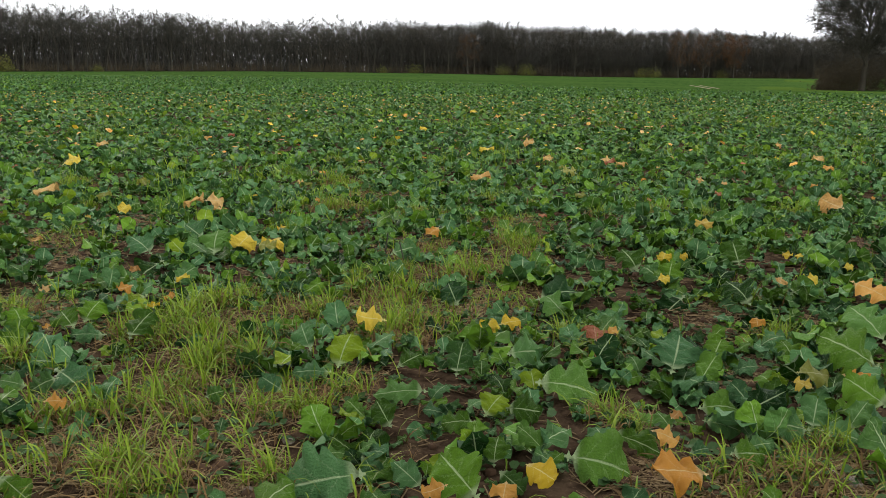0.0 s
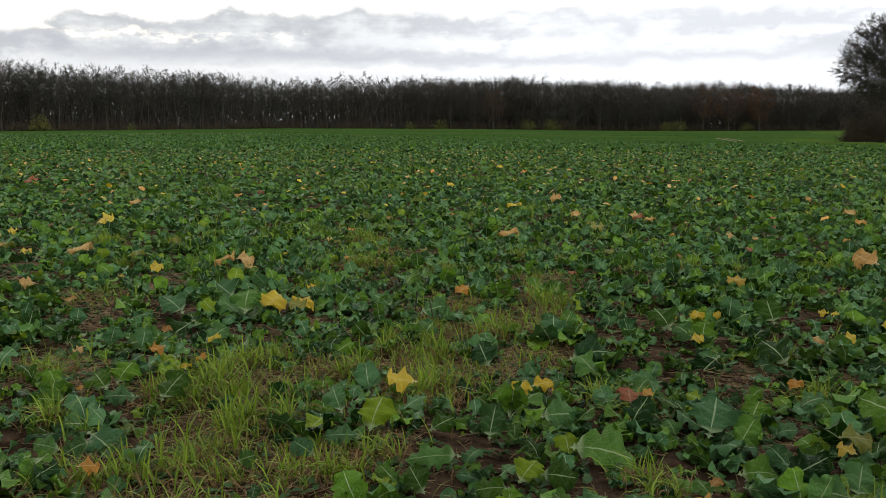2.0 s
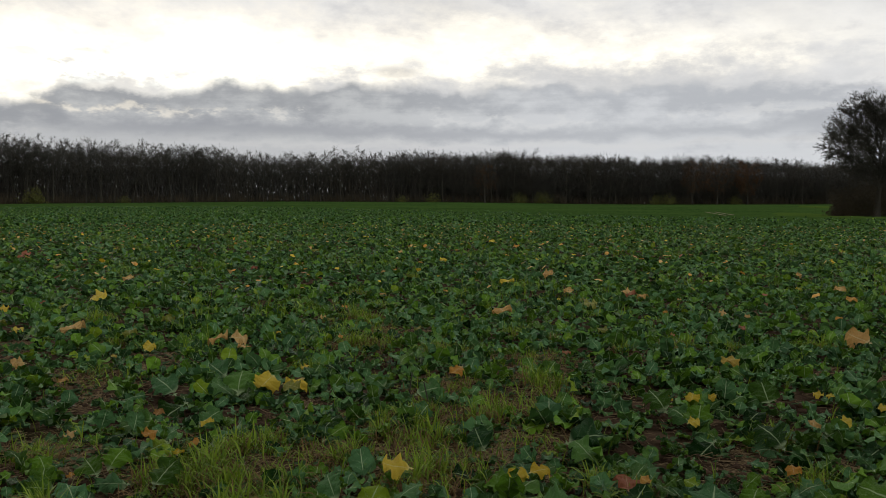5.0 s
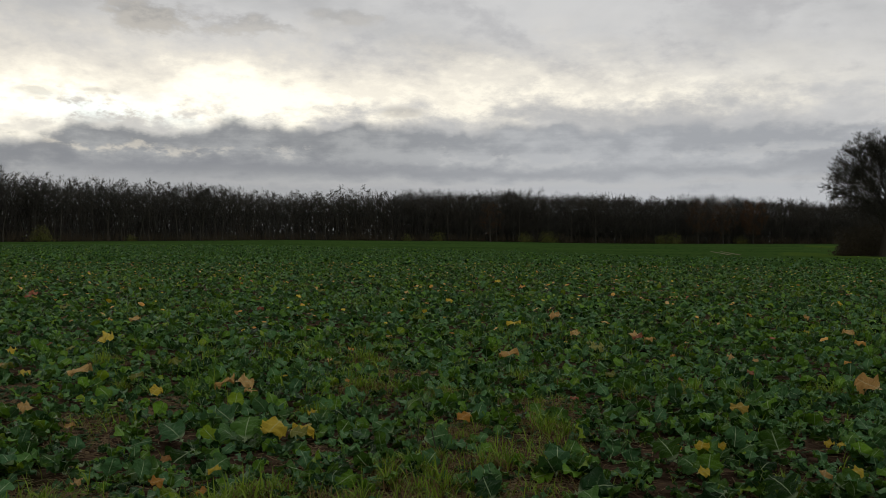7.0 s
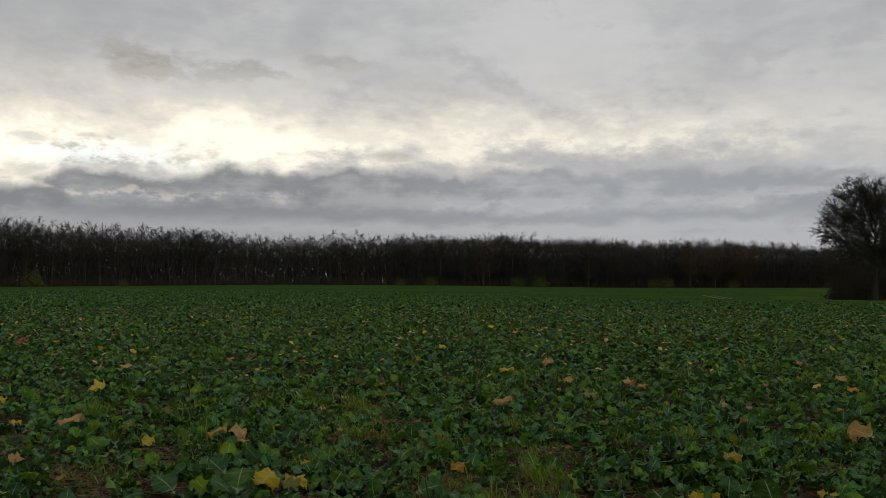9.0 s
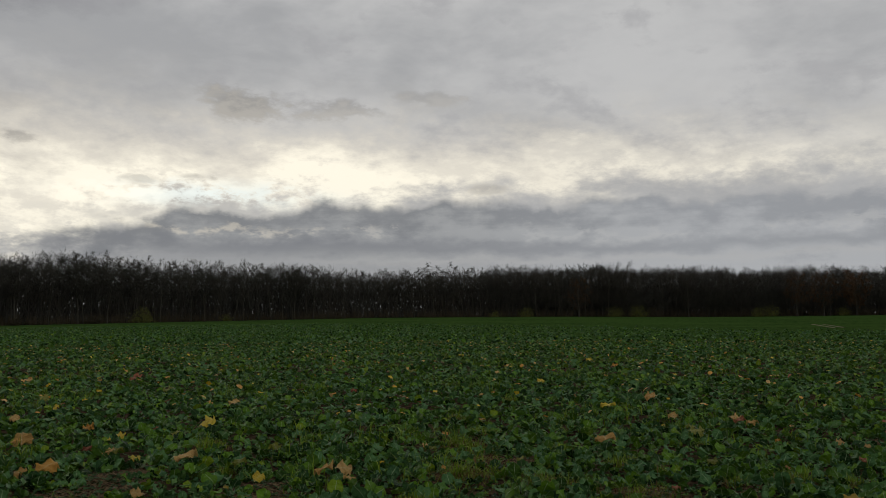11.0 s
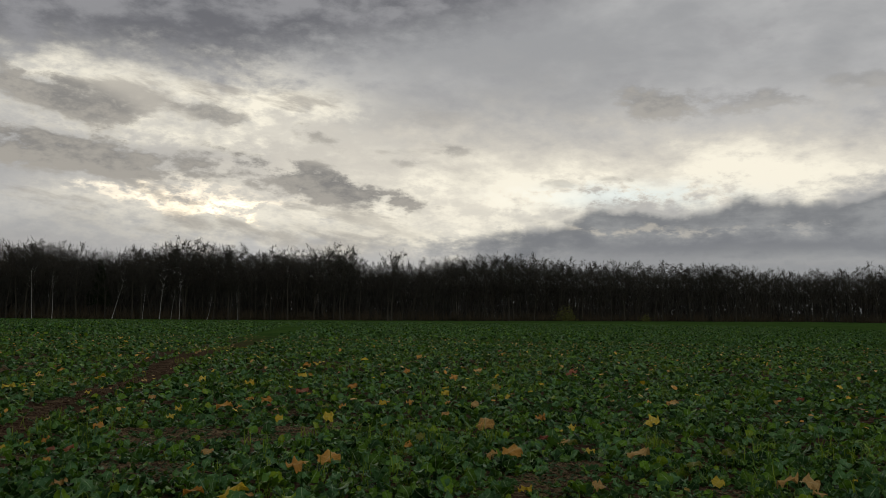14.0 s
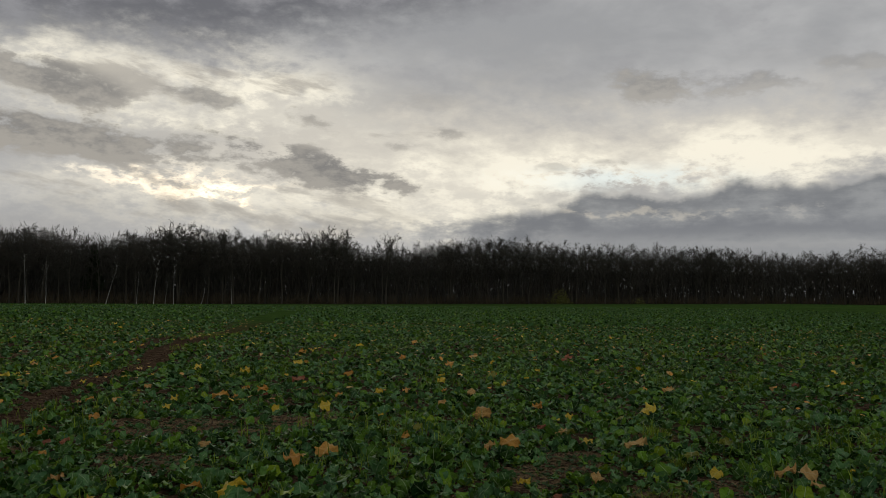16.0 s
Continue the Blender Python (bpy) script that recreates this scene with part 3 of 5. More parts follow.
BROAD_B = [(-0.33, 2.38, 65, 0.08, 0.06), (-0.31, 2.76, 31, 0.12, 0.08), (-0.02, 2.56, -63, 0.09, 0.07), (0.83, 2.62, -28, 0.12, 0.15), (0.89, 2.53, -41, 0.13, 0.08), (0.54, 2.1, -106, 0.14, 0.07), (0.7, 2.12, 34, 0.06, 0.06), (0.83, 2.33, -86, 0.11, 0.09), (0.81, 2.22, -100, 0.1, 0.06), (0.92, 2.26, -68, 0.17, 0.09), (1.06, 2.13, 85, 0.11, 0.1), (1.06, 2.13, -28, 0.1, 0.08), (1.08, 2.13, -101, 0.12, 0.09), (1.15, 2.13, -49, 0.12, 0.05), (0.8, 1.97, -89, 0.04, 0.08), (0.85, 2, -80, 0.07, 0.06), (1.5, 2.65, 61, 0.2, 0.18), (1.62, 2.86, 32, 0.16, 0.17)]
BROAD_C = [(1.34, 2.3, 53, 0.07, 0.12), (1.22, 2.22, -95, 0.07, 0.08), (0.71, 1.99, -75, 0.05, 0.04), (-1.05, 2.54, -115, 0.14, 0.13), (-1, 2.46, 114, 0.07, 0.08), (-1.06, 2.39, 82, 0.09, 0.06), (-1.06, 2.3, -179, 0.08, 0.06), (-0.83, 1.79, -116, 0.09, 0.06), (-1.25, 2.83, 86, 0.11, 0.07), (-1.06, 2.97, 91, 0.13, 0.07), (-0.96, 2.91, -27, 0.09, 0.12), (-0.54, 2.33, -69, 0.04, 0.05), (-0.42, 2.02, -4, 0.05, 0.03), (-0.47, 2.01, -54, 0.03, 0.03), (-1.36, 4.34, 54, 0.18, 0.15), (-1.25, 3.78, 98, 0.17, 0.16), (-1.26, 4.22, 136, 0.13, 0.19), (-1.04, 3.67, -45, 0.11, 0.11)]
BROAD_D = [(-1.08, 3.46, 118, 0.12, 0.12), (-0.89, 3.4, 66, 0.1, 0.07), (-1.19, 3.01, 52, 0.08, 0.1), (-1.19, 3.09, -18, 0.06, 0.1), (-1.04, 4.32, 6, 0.17, 0.15), (-1.24, 4.85, 61, 0.14, 0.15), (-1.05, 4.59, -128, 0.16, 0.13), (0.51, 3.55, -75, 0.18, 0.14), (0.18, 3.38, 29, 0.12, 0.11), (-0.15, 4.35, -70, 0.13, 0.13), (-0.31, 4.53, 54, 0.14, 0.12), (1.02, 3.94, 33, 0.15, 0.14), (1.11, 3.49, 128, 0.16, 0.12), (1.53, 4.07, 5, 0.1, 0.14), (1.34, 3.37, 40, 0.13, 0.14), (1.57, 3.56, -68, 0.12, 0.12)]
LARGE = [(0.86, 2.62, 0.15), (1.02, 2.42, 0.14), (-1.06, 4.39, 0.19), (1.10, 3.75, 0.17), (-0.34, 4.77, 0.15), (0.15, 2.3, 0.12), (0.3, 2.4, 0.12), (0.62, 3.3, 0.16), (1.6, 3.6, 0.16)]


def spaced(xy, gap, taken=()):
    """Those of the places that keep the gap from the ones before them."""
    cells, out = {}, []
    for x, y in list(taken) + [tuple(p) for p in xy]:
        c = (int(x // gap), int(y // gap))
        if all((x - a) ** 2 + (y - b) ** 2 > gap * gap for i in (-1, 0, 1) for j in (-1, 0, 1) for a, b in cells.get((c[0] + i, c[1] + j), ())):
            cells.setdefault(c, []).append((x, y))
            out.append((x, y))
    return np.array(out[len(taken):]) if len(out) > len(taken) else np.zeros((0, 2))


def near_plants():
    r = np.random.default_rng(3)
    heroes = []
    south = Vector((0.0, -0.66, 0.75)).normalized()  # the blades turn to the open side
    for x, y, turn, length, width in BROAD_A + BROAD_B + BROAD_C + BROAD_D:
        length, width = max(length, 1.05 * width) * 1.06, max(width, 0.5 * length)
        plant = thing("rape_plant", "spreading oilseed rape plant with broad blue-green leaves", "crop plant", "rape plants near the path", at=pose(x, y, float(land(x, y)) - 0.004))
        t = radians(turn)
        a = Vector((-math.sin(t), math.cos(t), 0.88 * math.cos(t))).normalized()
        n = (south + Vector(r.normal(0, 0.10, 3))).normalized()
        c = a.cross(n).normalized()
        n = c.cross(a)
        turned = Matrix((c, a, n)).transposed().to_4x4()
        part("leaf", BLADES[int(r.integers(0, 6))], plant, m=Matrix.Translation((0, 0, 0.05)) @ turned @ Matrix.Diagonal((width / 0.8, length, length, 1)))
        for k in range(3):
            way, s = t + 1.9 + 1.25 * k + r.normal(0, 0.2), r.uniform(0.4, 0.7) * length
            part("leaf", FINE_LEAVES[int(r.integers(0, len(RISES)))], plant, m=Matrix.LocRotScale((0, 0, 0), Euler((r.normal(0, 0.12), r.normal(0, 0.15), way)), (s, s, s)))
        heroes += [(x, y), (x + 0.6 * length * a.x, y + 0.6 * length * a.y)]
    places = [(x, y, s) for x, y, s in LARGE]
    xy = sector(3000, 1.5, 4.1)
    xy = spaced(xy[keep_crop(xy, 1.0)], 0.125, [(x, y) for x, y, _ in LARGE] + heroes)
    order = np.argsort(np.hypot(*xy.T))
    places += [(x, y, r.uniform(0.075, 0.15)) for x, y in xy[order][: 300 - len(LARGE) - 70]]
    for x, y, s in places:
        plant = thing("rape_plant", "young oilseed rape plant with wavy blue-green leaves", "crop plant", "rape plants near the path", at=pose(x, y, float(land(x, y)) - 0.004))
        for shape, turn, length in rosette(r, s):
            part("leaf", FINE_LEAVES[shape], plant, m=Matrix.LocRotScale((0.006 * math.cos(turn), 0.006 * math.sin(turn), 0.0), Euler((r.normal(0.05, 0.2), r.normal(0, 0.3), turn)), (length * r.uniform(0.85, 1.2), length, length)))
    return np.array([(x, y) for x, y, _ in places] + heroes)


def crop_band(name, near, far, tries, gap, along, across, size, leaves, taken=(), broad=0.62):
    xy = sector(tries, near, far)
    xy = spaced(xy[keep_crop(xy)], gap, taken)
    out = []
    lengths = (0.5 + 0.95 * rng.random(len(xy)) ** 1.3) * size
    first = rng.uniform(0, 6.28, len(xy))
    for k in range(leaves):
        rise, bend = RISES[(k * 3 + 1) % len(RISES)]
        v, f, u = leaf_shape(40 + k, along, across, rise + 8, bend, broad, 0.2, 0.18)
        pick = rng.random(len(xy)) > 0.12
        n = int(pick.sum())
        out.append(spread(v, f, u, grounded(xy[pick], 0.0), (first + 2.4 * k)[pick] + rng.normal(0, 0.3, n), lengths[pick] * rng.uniform(0.65, 1.1, n), rng.normal(0.1, 0.35, n), rng.normal(0, 0.5, n)))
    v, f, u = joined(out)
    thing(name, "dense rows of green oilseed rape leaves over the field", "crop", kind="stuff", data=solid(name, v, f, CROP, u, True))


NEAR_PLACES = near_plants()
crop_band("rape_crop", 2.0, 5.0, 9000, 0.100, 14, 3, 0.108, 7, [tuple(p) for p in NEAR_PLACES], 0.74)
crop_band("rape_crop", 5.0, 7.2, 14000, 0.090, 11, 3, 0.096, 7, broad=0.76)
crop_band("rape_crop", 7.2, 10.5, 26000, 0.086, 7, 3, 0.090, 6, broad=0.78)
crop_band("rape_crop", 10.5, 18.0, 60000, 0.098, 4, 3, 0.092, 5, broad=0.80)
crop_band("rape_crop", 18.0, 45.0, 120000, 0.165, 3, 2, 0.125, 6, broad=0.80)
crop_band("rape_crop", 45.0, 200.0, 110000, 0.46, 3, 2, 0.21, 5, broad=0.85)


def crop_behind():
    """The same crop goes on round the place where one stands."""
    r = np.random.default_rng(17)
    far = np.sqrt(r.uniform(0.5, 190.0, 5200))
    turn = np.where(far < 1.45, r.uniform(-180, 180, len(far)), r.uniform(WEST + 1, 359 + EAST, len(far)))
    xy = spaced(np.column_stack([-far * np.sin(np.radians(turn)), far * np.cos(np.radians(turn))]), 0.21)
    out = []
    for k in range(4):
        v, f, u = leaf_shape(80 + k, 5, 3, *RISES[2 * k], 0.8, 0.2, 0.18)
        out.append(spread(v, f, u, grounded(xy), r.uniform(0, 1, len(xy)) + 1.57 * k, r.uniform(0.12, 0.20, len(xy)), r.normal(0.1, 0.3, len(xy)), r.normal(0, 0.4, len(xy))))
    v, f, u = joined(out)
    thing("rape_crop", "green oilseed rape leaves round the standing place", "crop", kind="stuff", data=solid("rape_crop", v, f, CROP, u, True))


crop_behind()


# ---- trees ----
class Wood:
    """Gathers the tubes and spikes of a tree."""

    def __init__(self):
        self.v, self.f, self.n = [], [], 0

    def tube(self, pts, radii, sides=5):
        pts = np.asarray(pts, float)
        d = np.gradient(pts, axis=0)
        d /= np.linalg.norm(d, axis=1)[:, None] + 1e-9
        side = np.cross(d, [0.31, 0.95, 0.05])
        side /= np.linalg.norm(side, axis=1)[:, None] + 1e-9
        up = np.cross(d, side)
        t = np.linspace(0, 2 * np.pi, sides, endpoint=False)
        ring = pts[:, None] + np.asarray(radii)[:, None, None] * (np.cos(t)[None, :, None] * side[:, None] + np.sin(t)[None, :, None] * up[:, None])
        i, j = np.meshgrid(np.arange(len(pts) - 1), np.arange(sides), indexing="ij")
        j2 = (j + 1) % sides
        a, b, c, e = i * sides + j, i * sides + j2, (i + 1) * sides + j2, (i + 1) * sides + j
        self.v.append(ring.reshape(-1, 3))
        self.f.append(np.concatenate([np.stack([a, b, c], -1).reshape(-1, 3), np.stack([a, c, e], -1).reshape(-1, 3)]) + self.n)
        self.n += len(pts) * sides

    def spikes(self, base, tip, r):
        """Thin three-sided twigs from base to tip, n x 3 each."""
        n = len(base)
        d = tip - base
        d = d / (np.linalg.norm(d, axis=1)[:, None] + 1e-9)
        s = np.cross(d, [0.2, 0.3, 0.93])
        s /= np.linalg.norm(s, axis=1)[:, None] + 1e-9
        u = np.cross(d, s)
        r = np.broadcast_to(r, n)[:, None]
        ring = [base + r * (math.cos(t) * s + math.sin(t) * u) for t in (0, 2.094, 4.189)]
        v = np.stack([*ring, tip], 1)
        f = np.array([[0, 1, 3], [1, 2, 3], [2, 0, 3]])
        self.v.append(v.reshape(-1, 3))
        self.f.append((f[None] + 4 * np.arange(n)[:, None, None]).reshape(-1, 3) + self.n)
        self.n += 4 * n

    def flakes(self, at, r, size):
        """Small bent leaves, two triangles each, at chance tilts."""
        n = len(at)
        a = r.normal(0, 1, (n, 3))
        a /= np.linalg.norm(a, axis=1)[:, None]
        b = np.cross(a, r.normal(0, 1, (n, 3)))
        b /= np.linalg.norm(b, axis=1)[:, None] + 1e-9
        c = np.cross(a, b)
        s = size * r.uniform(0.6, 1.3, (n, 1))
        v = np.stack([at - a * s, at + b * s * 0.6 + c * s * 0.25, at + a * s, at - b * s * 0.6 + c * s * 0.25], 1)
        f = np.array([[0, 1, 2], [0, 2, 3]])
        self.v.append(v.reshape(-1, 3))
        self.f.append((f[None] + 4 * np.arange(n)[:, None, None]).reshape(-1, 3) + self.n)
        self.n += 4 * n

    def mesh(self, name, mat):
        return solid(name, np.concatenate(self.v), np.concatenate(self.f), mat)


def unit(v):
    return v / (np.linalg.norm(v) + 1e-9)


def bough(r, start, way, length, pieces, climb=0.25, wander=0.16):
    """A wandering line that bends upwards."""
    pts, p, d = [start], np.array(start, float), unit(np.array(way, float))
    for _ in range(pieces):
        d = unit(d + r.normal(0, wander, 3) + np.array([0, 0, climb]) / pieces)
        p = p + d * length / pieces
        pts.append(p.copy())
    return np.array(pts)


def bare_tree(seed, height=20.0, middle=0.66, wide=0.19, deep=0.34, limbs=18, subs=8, trunk_r=0.22, lean=0.02, twig_r=0.024, rounds=3, limb_list=None, reach=(0.018, 0.055)):
    """Trunk with main limbs, and the crown of branches and twigs, as two gatherings. The crown fills an egg: its middle, width and depth are parts of the height."""
    r = np.random.default_rng(seed)
    trunk, crown = Wood(), Wood()
    top = (middle + deep * 0.55) * height
    line = bough(r, (0, 0, -0.15), (r.normal(0, lean), r.normal(0, lean), 1), top, 9, 0.5, 0.04)
    radii = trunk_r * (1 - 0.95 * np.linspace(0, 1, 10) ** 0.8)
    radii[0] *= 1.35
    trunk.tube(line, radii, 7)
    heart = np.array([line[6][0], line[6][1], middle * height])
    egg = np.array([wide, wide, deep]) * height
    ends, ways = [], []

    def inside(p):
        q = (p - heart) / egg
        n = np.linalg.norm(q)
        return p if n < 1.03 else heart + q / n * egg * r.uniform(0.9, 1.03)

    for k in range(limbs):
        c = -0.8 + 1.65 * (k + r.random()) / limbs
        a = k * 2.4 + r.normal(0, 0.4)
        s = math.sqrt(max(0.0, 1 - min(c, 1) ** 2))
        goal = heart + np.array([math.cos(a) * s, math.sin(a) * s, min(c, 1)]) * egg * r.uniform(0.78, 1.0)
        flat = math.hypot(*(goal - heart)[:2])
        h = np.clip(goal[2] - flat * r.uniform(0.45, 1.0) - 0.08 * height * max(c, 0), 0.12 * height, top * 0.93)
        i = min(int(h / top * 9), 8)
        base = line[i] + (line[i + 1] - line[i]) * (h / top * 9 - i)
        bow = (base + goal) / 2 + r.normal(0, 0.02 * height, 3) + np.array([0, 0, 0.03 * height])
        t = np.linspace(0, 1, 8)[:, None]
        limb = (1 - t) ** 2 * base + 2 * t * (1 - t) * bow + t * t * goal + r.normal(0, 0.006 * height, (8, 3)) * (t > 0)
        lr = trunk_r * (1 - 0.85 * h / top) * 0.38 + 0.012
        wood = trunk
        if limb_list is not None:
            wood = Wood()
            limb_list.append(wood)
        wood.tube(limb, lr * np.linspace(1, 0.16, 8), 4)
        for _ in range(subs):
            j = int(r.integers(2, 8))
            out = unit((limb[j] - heart) / egg ** 1.0) * 0.6 + unit(limb[j] - limb[j - 1]) * 0.5 + r.normal(0, 0.55, 3) + [0, 0, 0.25]
            goal2 = inside(limb[j] + unit(out) * height * r.uniform(0.05, 0.13))
            t4 = np.linspace(0, 1, 4)[:, None]
            sub = limb[j] + (goal2 - limb[j]) * t4 + r.normal(0, 0.008 * height, (4, 3)) * (t4 > 0)
            crown.tube(sub, 0.0013 * height * np.linspace(1.5, 0.6, 4), 3)
            ends += list(sub[1:])
            ways += [unit(sub[m] - sub[m - 1]) for m in (1, 2, 3)]
        ends += list(limb[3:])
        ways += [unit(limb[m] - limb[m - 1]) for m in (3, 4, 5, 6, 7)]
    ends, ways = np.array(ends), np.array(ways)
    for _ in range(rounds):
        d = ways * 0.7 + r.normal(0, 0.5, ways.shape) + [0, 0, 0.2]
        d /= np.linalg.norm(d, axis=1)[:, None]
        tip = ends + d * r.uniform(*reach, (len(ends), 1)) * height
        crown.spikes(ends, tip, twig_r * height / 20)
        mid = ends + (tip - ends) * 0.55
        d2 = d + r.normal(0, 0.7, d.shape)
        crown.spikes(mid, mid + d2 / np.linalg.norm(d2, axis=1)[:, None] * r.uniform(0.012, 0.03, (len(ends), 1)) * height, twig_r * 0.7 * height / 20)
    return trunk, crown


# the edge of the wood: (turn, distance), and the height of its outline above the level (turn, degrees)
EDGE = [(75, 205), (68, 215), (60, 235), (50, 245), (40, 262), (27, 315), (9, 355), (0, 350), (-10, 365), (-20, 400), (-42, 440)]
OUTLINE = [(75, 4.2), (62.8, 3.8), (60.7, 4.4), (58.8, 4.1), (56.7, 3.8), (54.5, 4.2), (51.6, 4.8), (49.8, 4.5), (47.5, 4.4), (43.8, 4.5), (41.5, 4.9), (40.3, 3.75), (38.3, 3.8), (36.5, 3.75), (34.0, 4.3),
           (30.5, 4.5), (27.3, 4.2), (21.8, 4.0), (16.9, 4.0), (13.3, 3.6), (11.2, 3.5), (8.9, 3.7), (6.7, 3.7), (2.7, 3.8), (0.3, 3.6), (-2.7, 3.7), (-5.9, 3.4), (-9.4, 3.4), (-11.9, 3.1), (-14.7, 3.2), (-17.8, 3.1), (-22.0, 2.7), (-42, 2.6)]


def edge_at(turn):
    p = np.array(EDGE[::-1], float)
    return np.interp(turn, p[:, 0], p[:, 1])


def top_at(turn, r):
    """How tall a tree has to be at this distance to reach the wood's outline."""
    p = np.array(OUTLINE[::-1], float)
    return 1.05 + r * np.tan(np.radians(np.interp(turn, p[:, 0], p[:, 1]) + np.interp(turn, [-4, 4, 20, 34], [0.44, 0.24, 0.2, 0.36])))


def wood_place(turn, deep):
    r = edge_at(turn) + deep
    x, y = -r * math.sin(radians(turn)), r * math.cos(radians(turn))
    return x, y, float(land(x, y)), r


KINDS = []
for n in range(9):
    trunk, crown = bare_tree(100 + n, 20.0, 0.66 - 0.02 * (n % 4), 0.20 + 0.03 * (n % 3), 0.36, 12, 4, 0.20, 0.02, 0.052, 2, None, (0.03, 0.07))
    KINDS.append((trunk.mesh("trunk", BARK), crown.mesh("crown", TWIG)))
BUSHY_KINDS = []  # broad crowns that reach low
for n in range(5):
    trunk, crown = bare_tree(120 + n, 20.0, 0.53, 0.27 + 0.02 * (n % 3), 0.46, 20, 6, 0.22, 0.02, 0.045, 2, None, (0.025, 0.06))
    BUSHY_KINDS.append((trunk.mesh("trunk", BARK), crown.mesh("crown", TWIG)))
BIRCH_KINDS = []
for n in range(3):
    trunk, crown = bare_tree(140 + n, 17.0, 0.70, 0.12, 0.28, 11, 5, 0.11, 0.04, 0.016, 2)
    BIRCH_KINDS.append((trunk.mesh("trunk", BIRCH), crown.mesh("crown", TWIG)))


def stand(name, label, category, group, meshes, x, y, z, turn, size, wide=None, names=("trunk", "crown"), tags=("", "")):
    root = thing(name, label, category, group, at=Matrix.LocRotScale((x, y, z), Euler((0, 0, turn)), (wide or size, wide or size, size)))
    for part_name, data, tag in zip(names, meshes, tags):
        part(part_name, data, root, tag)
    return root


def make_wood():
    r = np.random.default_rng(11)
    turns = np.arange(-36, 70, 0.54)
    for n, turn in enumerate(turns):
        turn = turn + r.normal(0, 0.12)
        deep = (0.0, 5.0, 10.0)[n % 3] + r.uniform(0, 4)
        x, y, z, far = wood_place(turn, deep)
        tall = (top_at(turn, far) - z) * r.uniform(0.96, 1.08)
        meshes = KINDS[int(r.integers(0, len(KINDS)))] if turn > r.uniform(-3, 3) else BUSHY_KINDS[int(r.integers(0, 5))]
        stand("bare_tree", "tall leafless broadleaf tree at the edge of the wood", "tree", "trees of the wood", meshes, x, y, z, r.uniform(0, 6.28), tall / 20.0, tall / 20.0 * r.uniform(0.85, 1.2))
    for n in range(190):  # the rows behind
        turn = -37 + 107 * (n + r.random()) / 190
        x, y, z, far = wood_place(turn, 15 + 9 * (n % 3) + r.uniform(0, 8))
        tall = (top_at(turn, far) - z) * r.uniform(0.86, 1.0)
        stand("bare_tree", "leafless broadleaf tree standing inside the wood", "tree", "trees of the wood", KINDS[int(r.integers(0, len(KINDS)))], x, y, z, r.uniform(0, 6.28), tall / 20.0, tall / 20.0 * r.uniform(0.9, 1.2))
    for turn, tall, lean in ((60.4, 15, 2), (59.3, 13, 1), (55.9, 13, 9), (54.1, 10, 0), (53.1, 14, 2), (52.4, 9, 0), (51.9, 13, 3), (50.2, 9, 6), (48.3, 9, -3)):
        x, y, z, far = wood_place(turn, -2.5)
        birch = stand("birch", "slender white-barked birch, bare, before the dark wood", "tree", "birches of the wood", BIRCH_KINDS[int(r.integers(0, 3))], x, y, z, r.uniform(0, 6.28), tall / 17.0)
        leaning = Matrix.Rotation(radians(lean), 4, Vector((-math.sin(radians(turn)), math.cos(radians(turn)), 0)))
        birch.matrix_world = Matrix.Translation((x, y, z)) @ leaning @ Matrix.Translation((-x, -y, -z)) @ birch.matrix_world
    for turn, tall, wide in ((38.3, 5.0, 0.95), (51.6, 4.85, 0.95), (41.5, 4.95, 0.85), (30.5, 4.65, 1.0), (60.8, 4.55, 0.9), (48.9, 4.7, 0.8), (46.2, 4.6, 0.8), (43.4, 4.7, 0.8), (33.9, 4.5, 0.9), (27.2, 4.4, 0.9), (54.2, 4.4, 0.8), (23.0, 4.15, 0.9), (17.3, 4.15, 0.9)):  # crowns that stand out over the rest
        x, y, z, far = wood_place(turn, 3.0)
        tall = 1.05 + far * math.tan(radians(tall)) - z
        stand("bare_tree", "broad-crowned leafless oak rising above the wood", "tree", "trees of the wood", ROUND, x, y, z, r.uniform(0, 6.28), tall / 20.0, tall / 20.0 * wide)


trunk, crown = bare_tree(171, 20.0, 0.66, 0.25, 0.33, 24, 8, 0.34, 0.01, 0.042, 2, None, (0.025, 0.065))
ROUND = (trunk.mesh("trunk", BARK), crown.mesh("crown", TWIG))
make_wood()


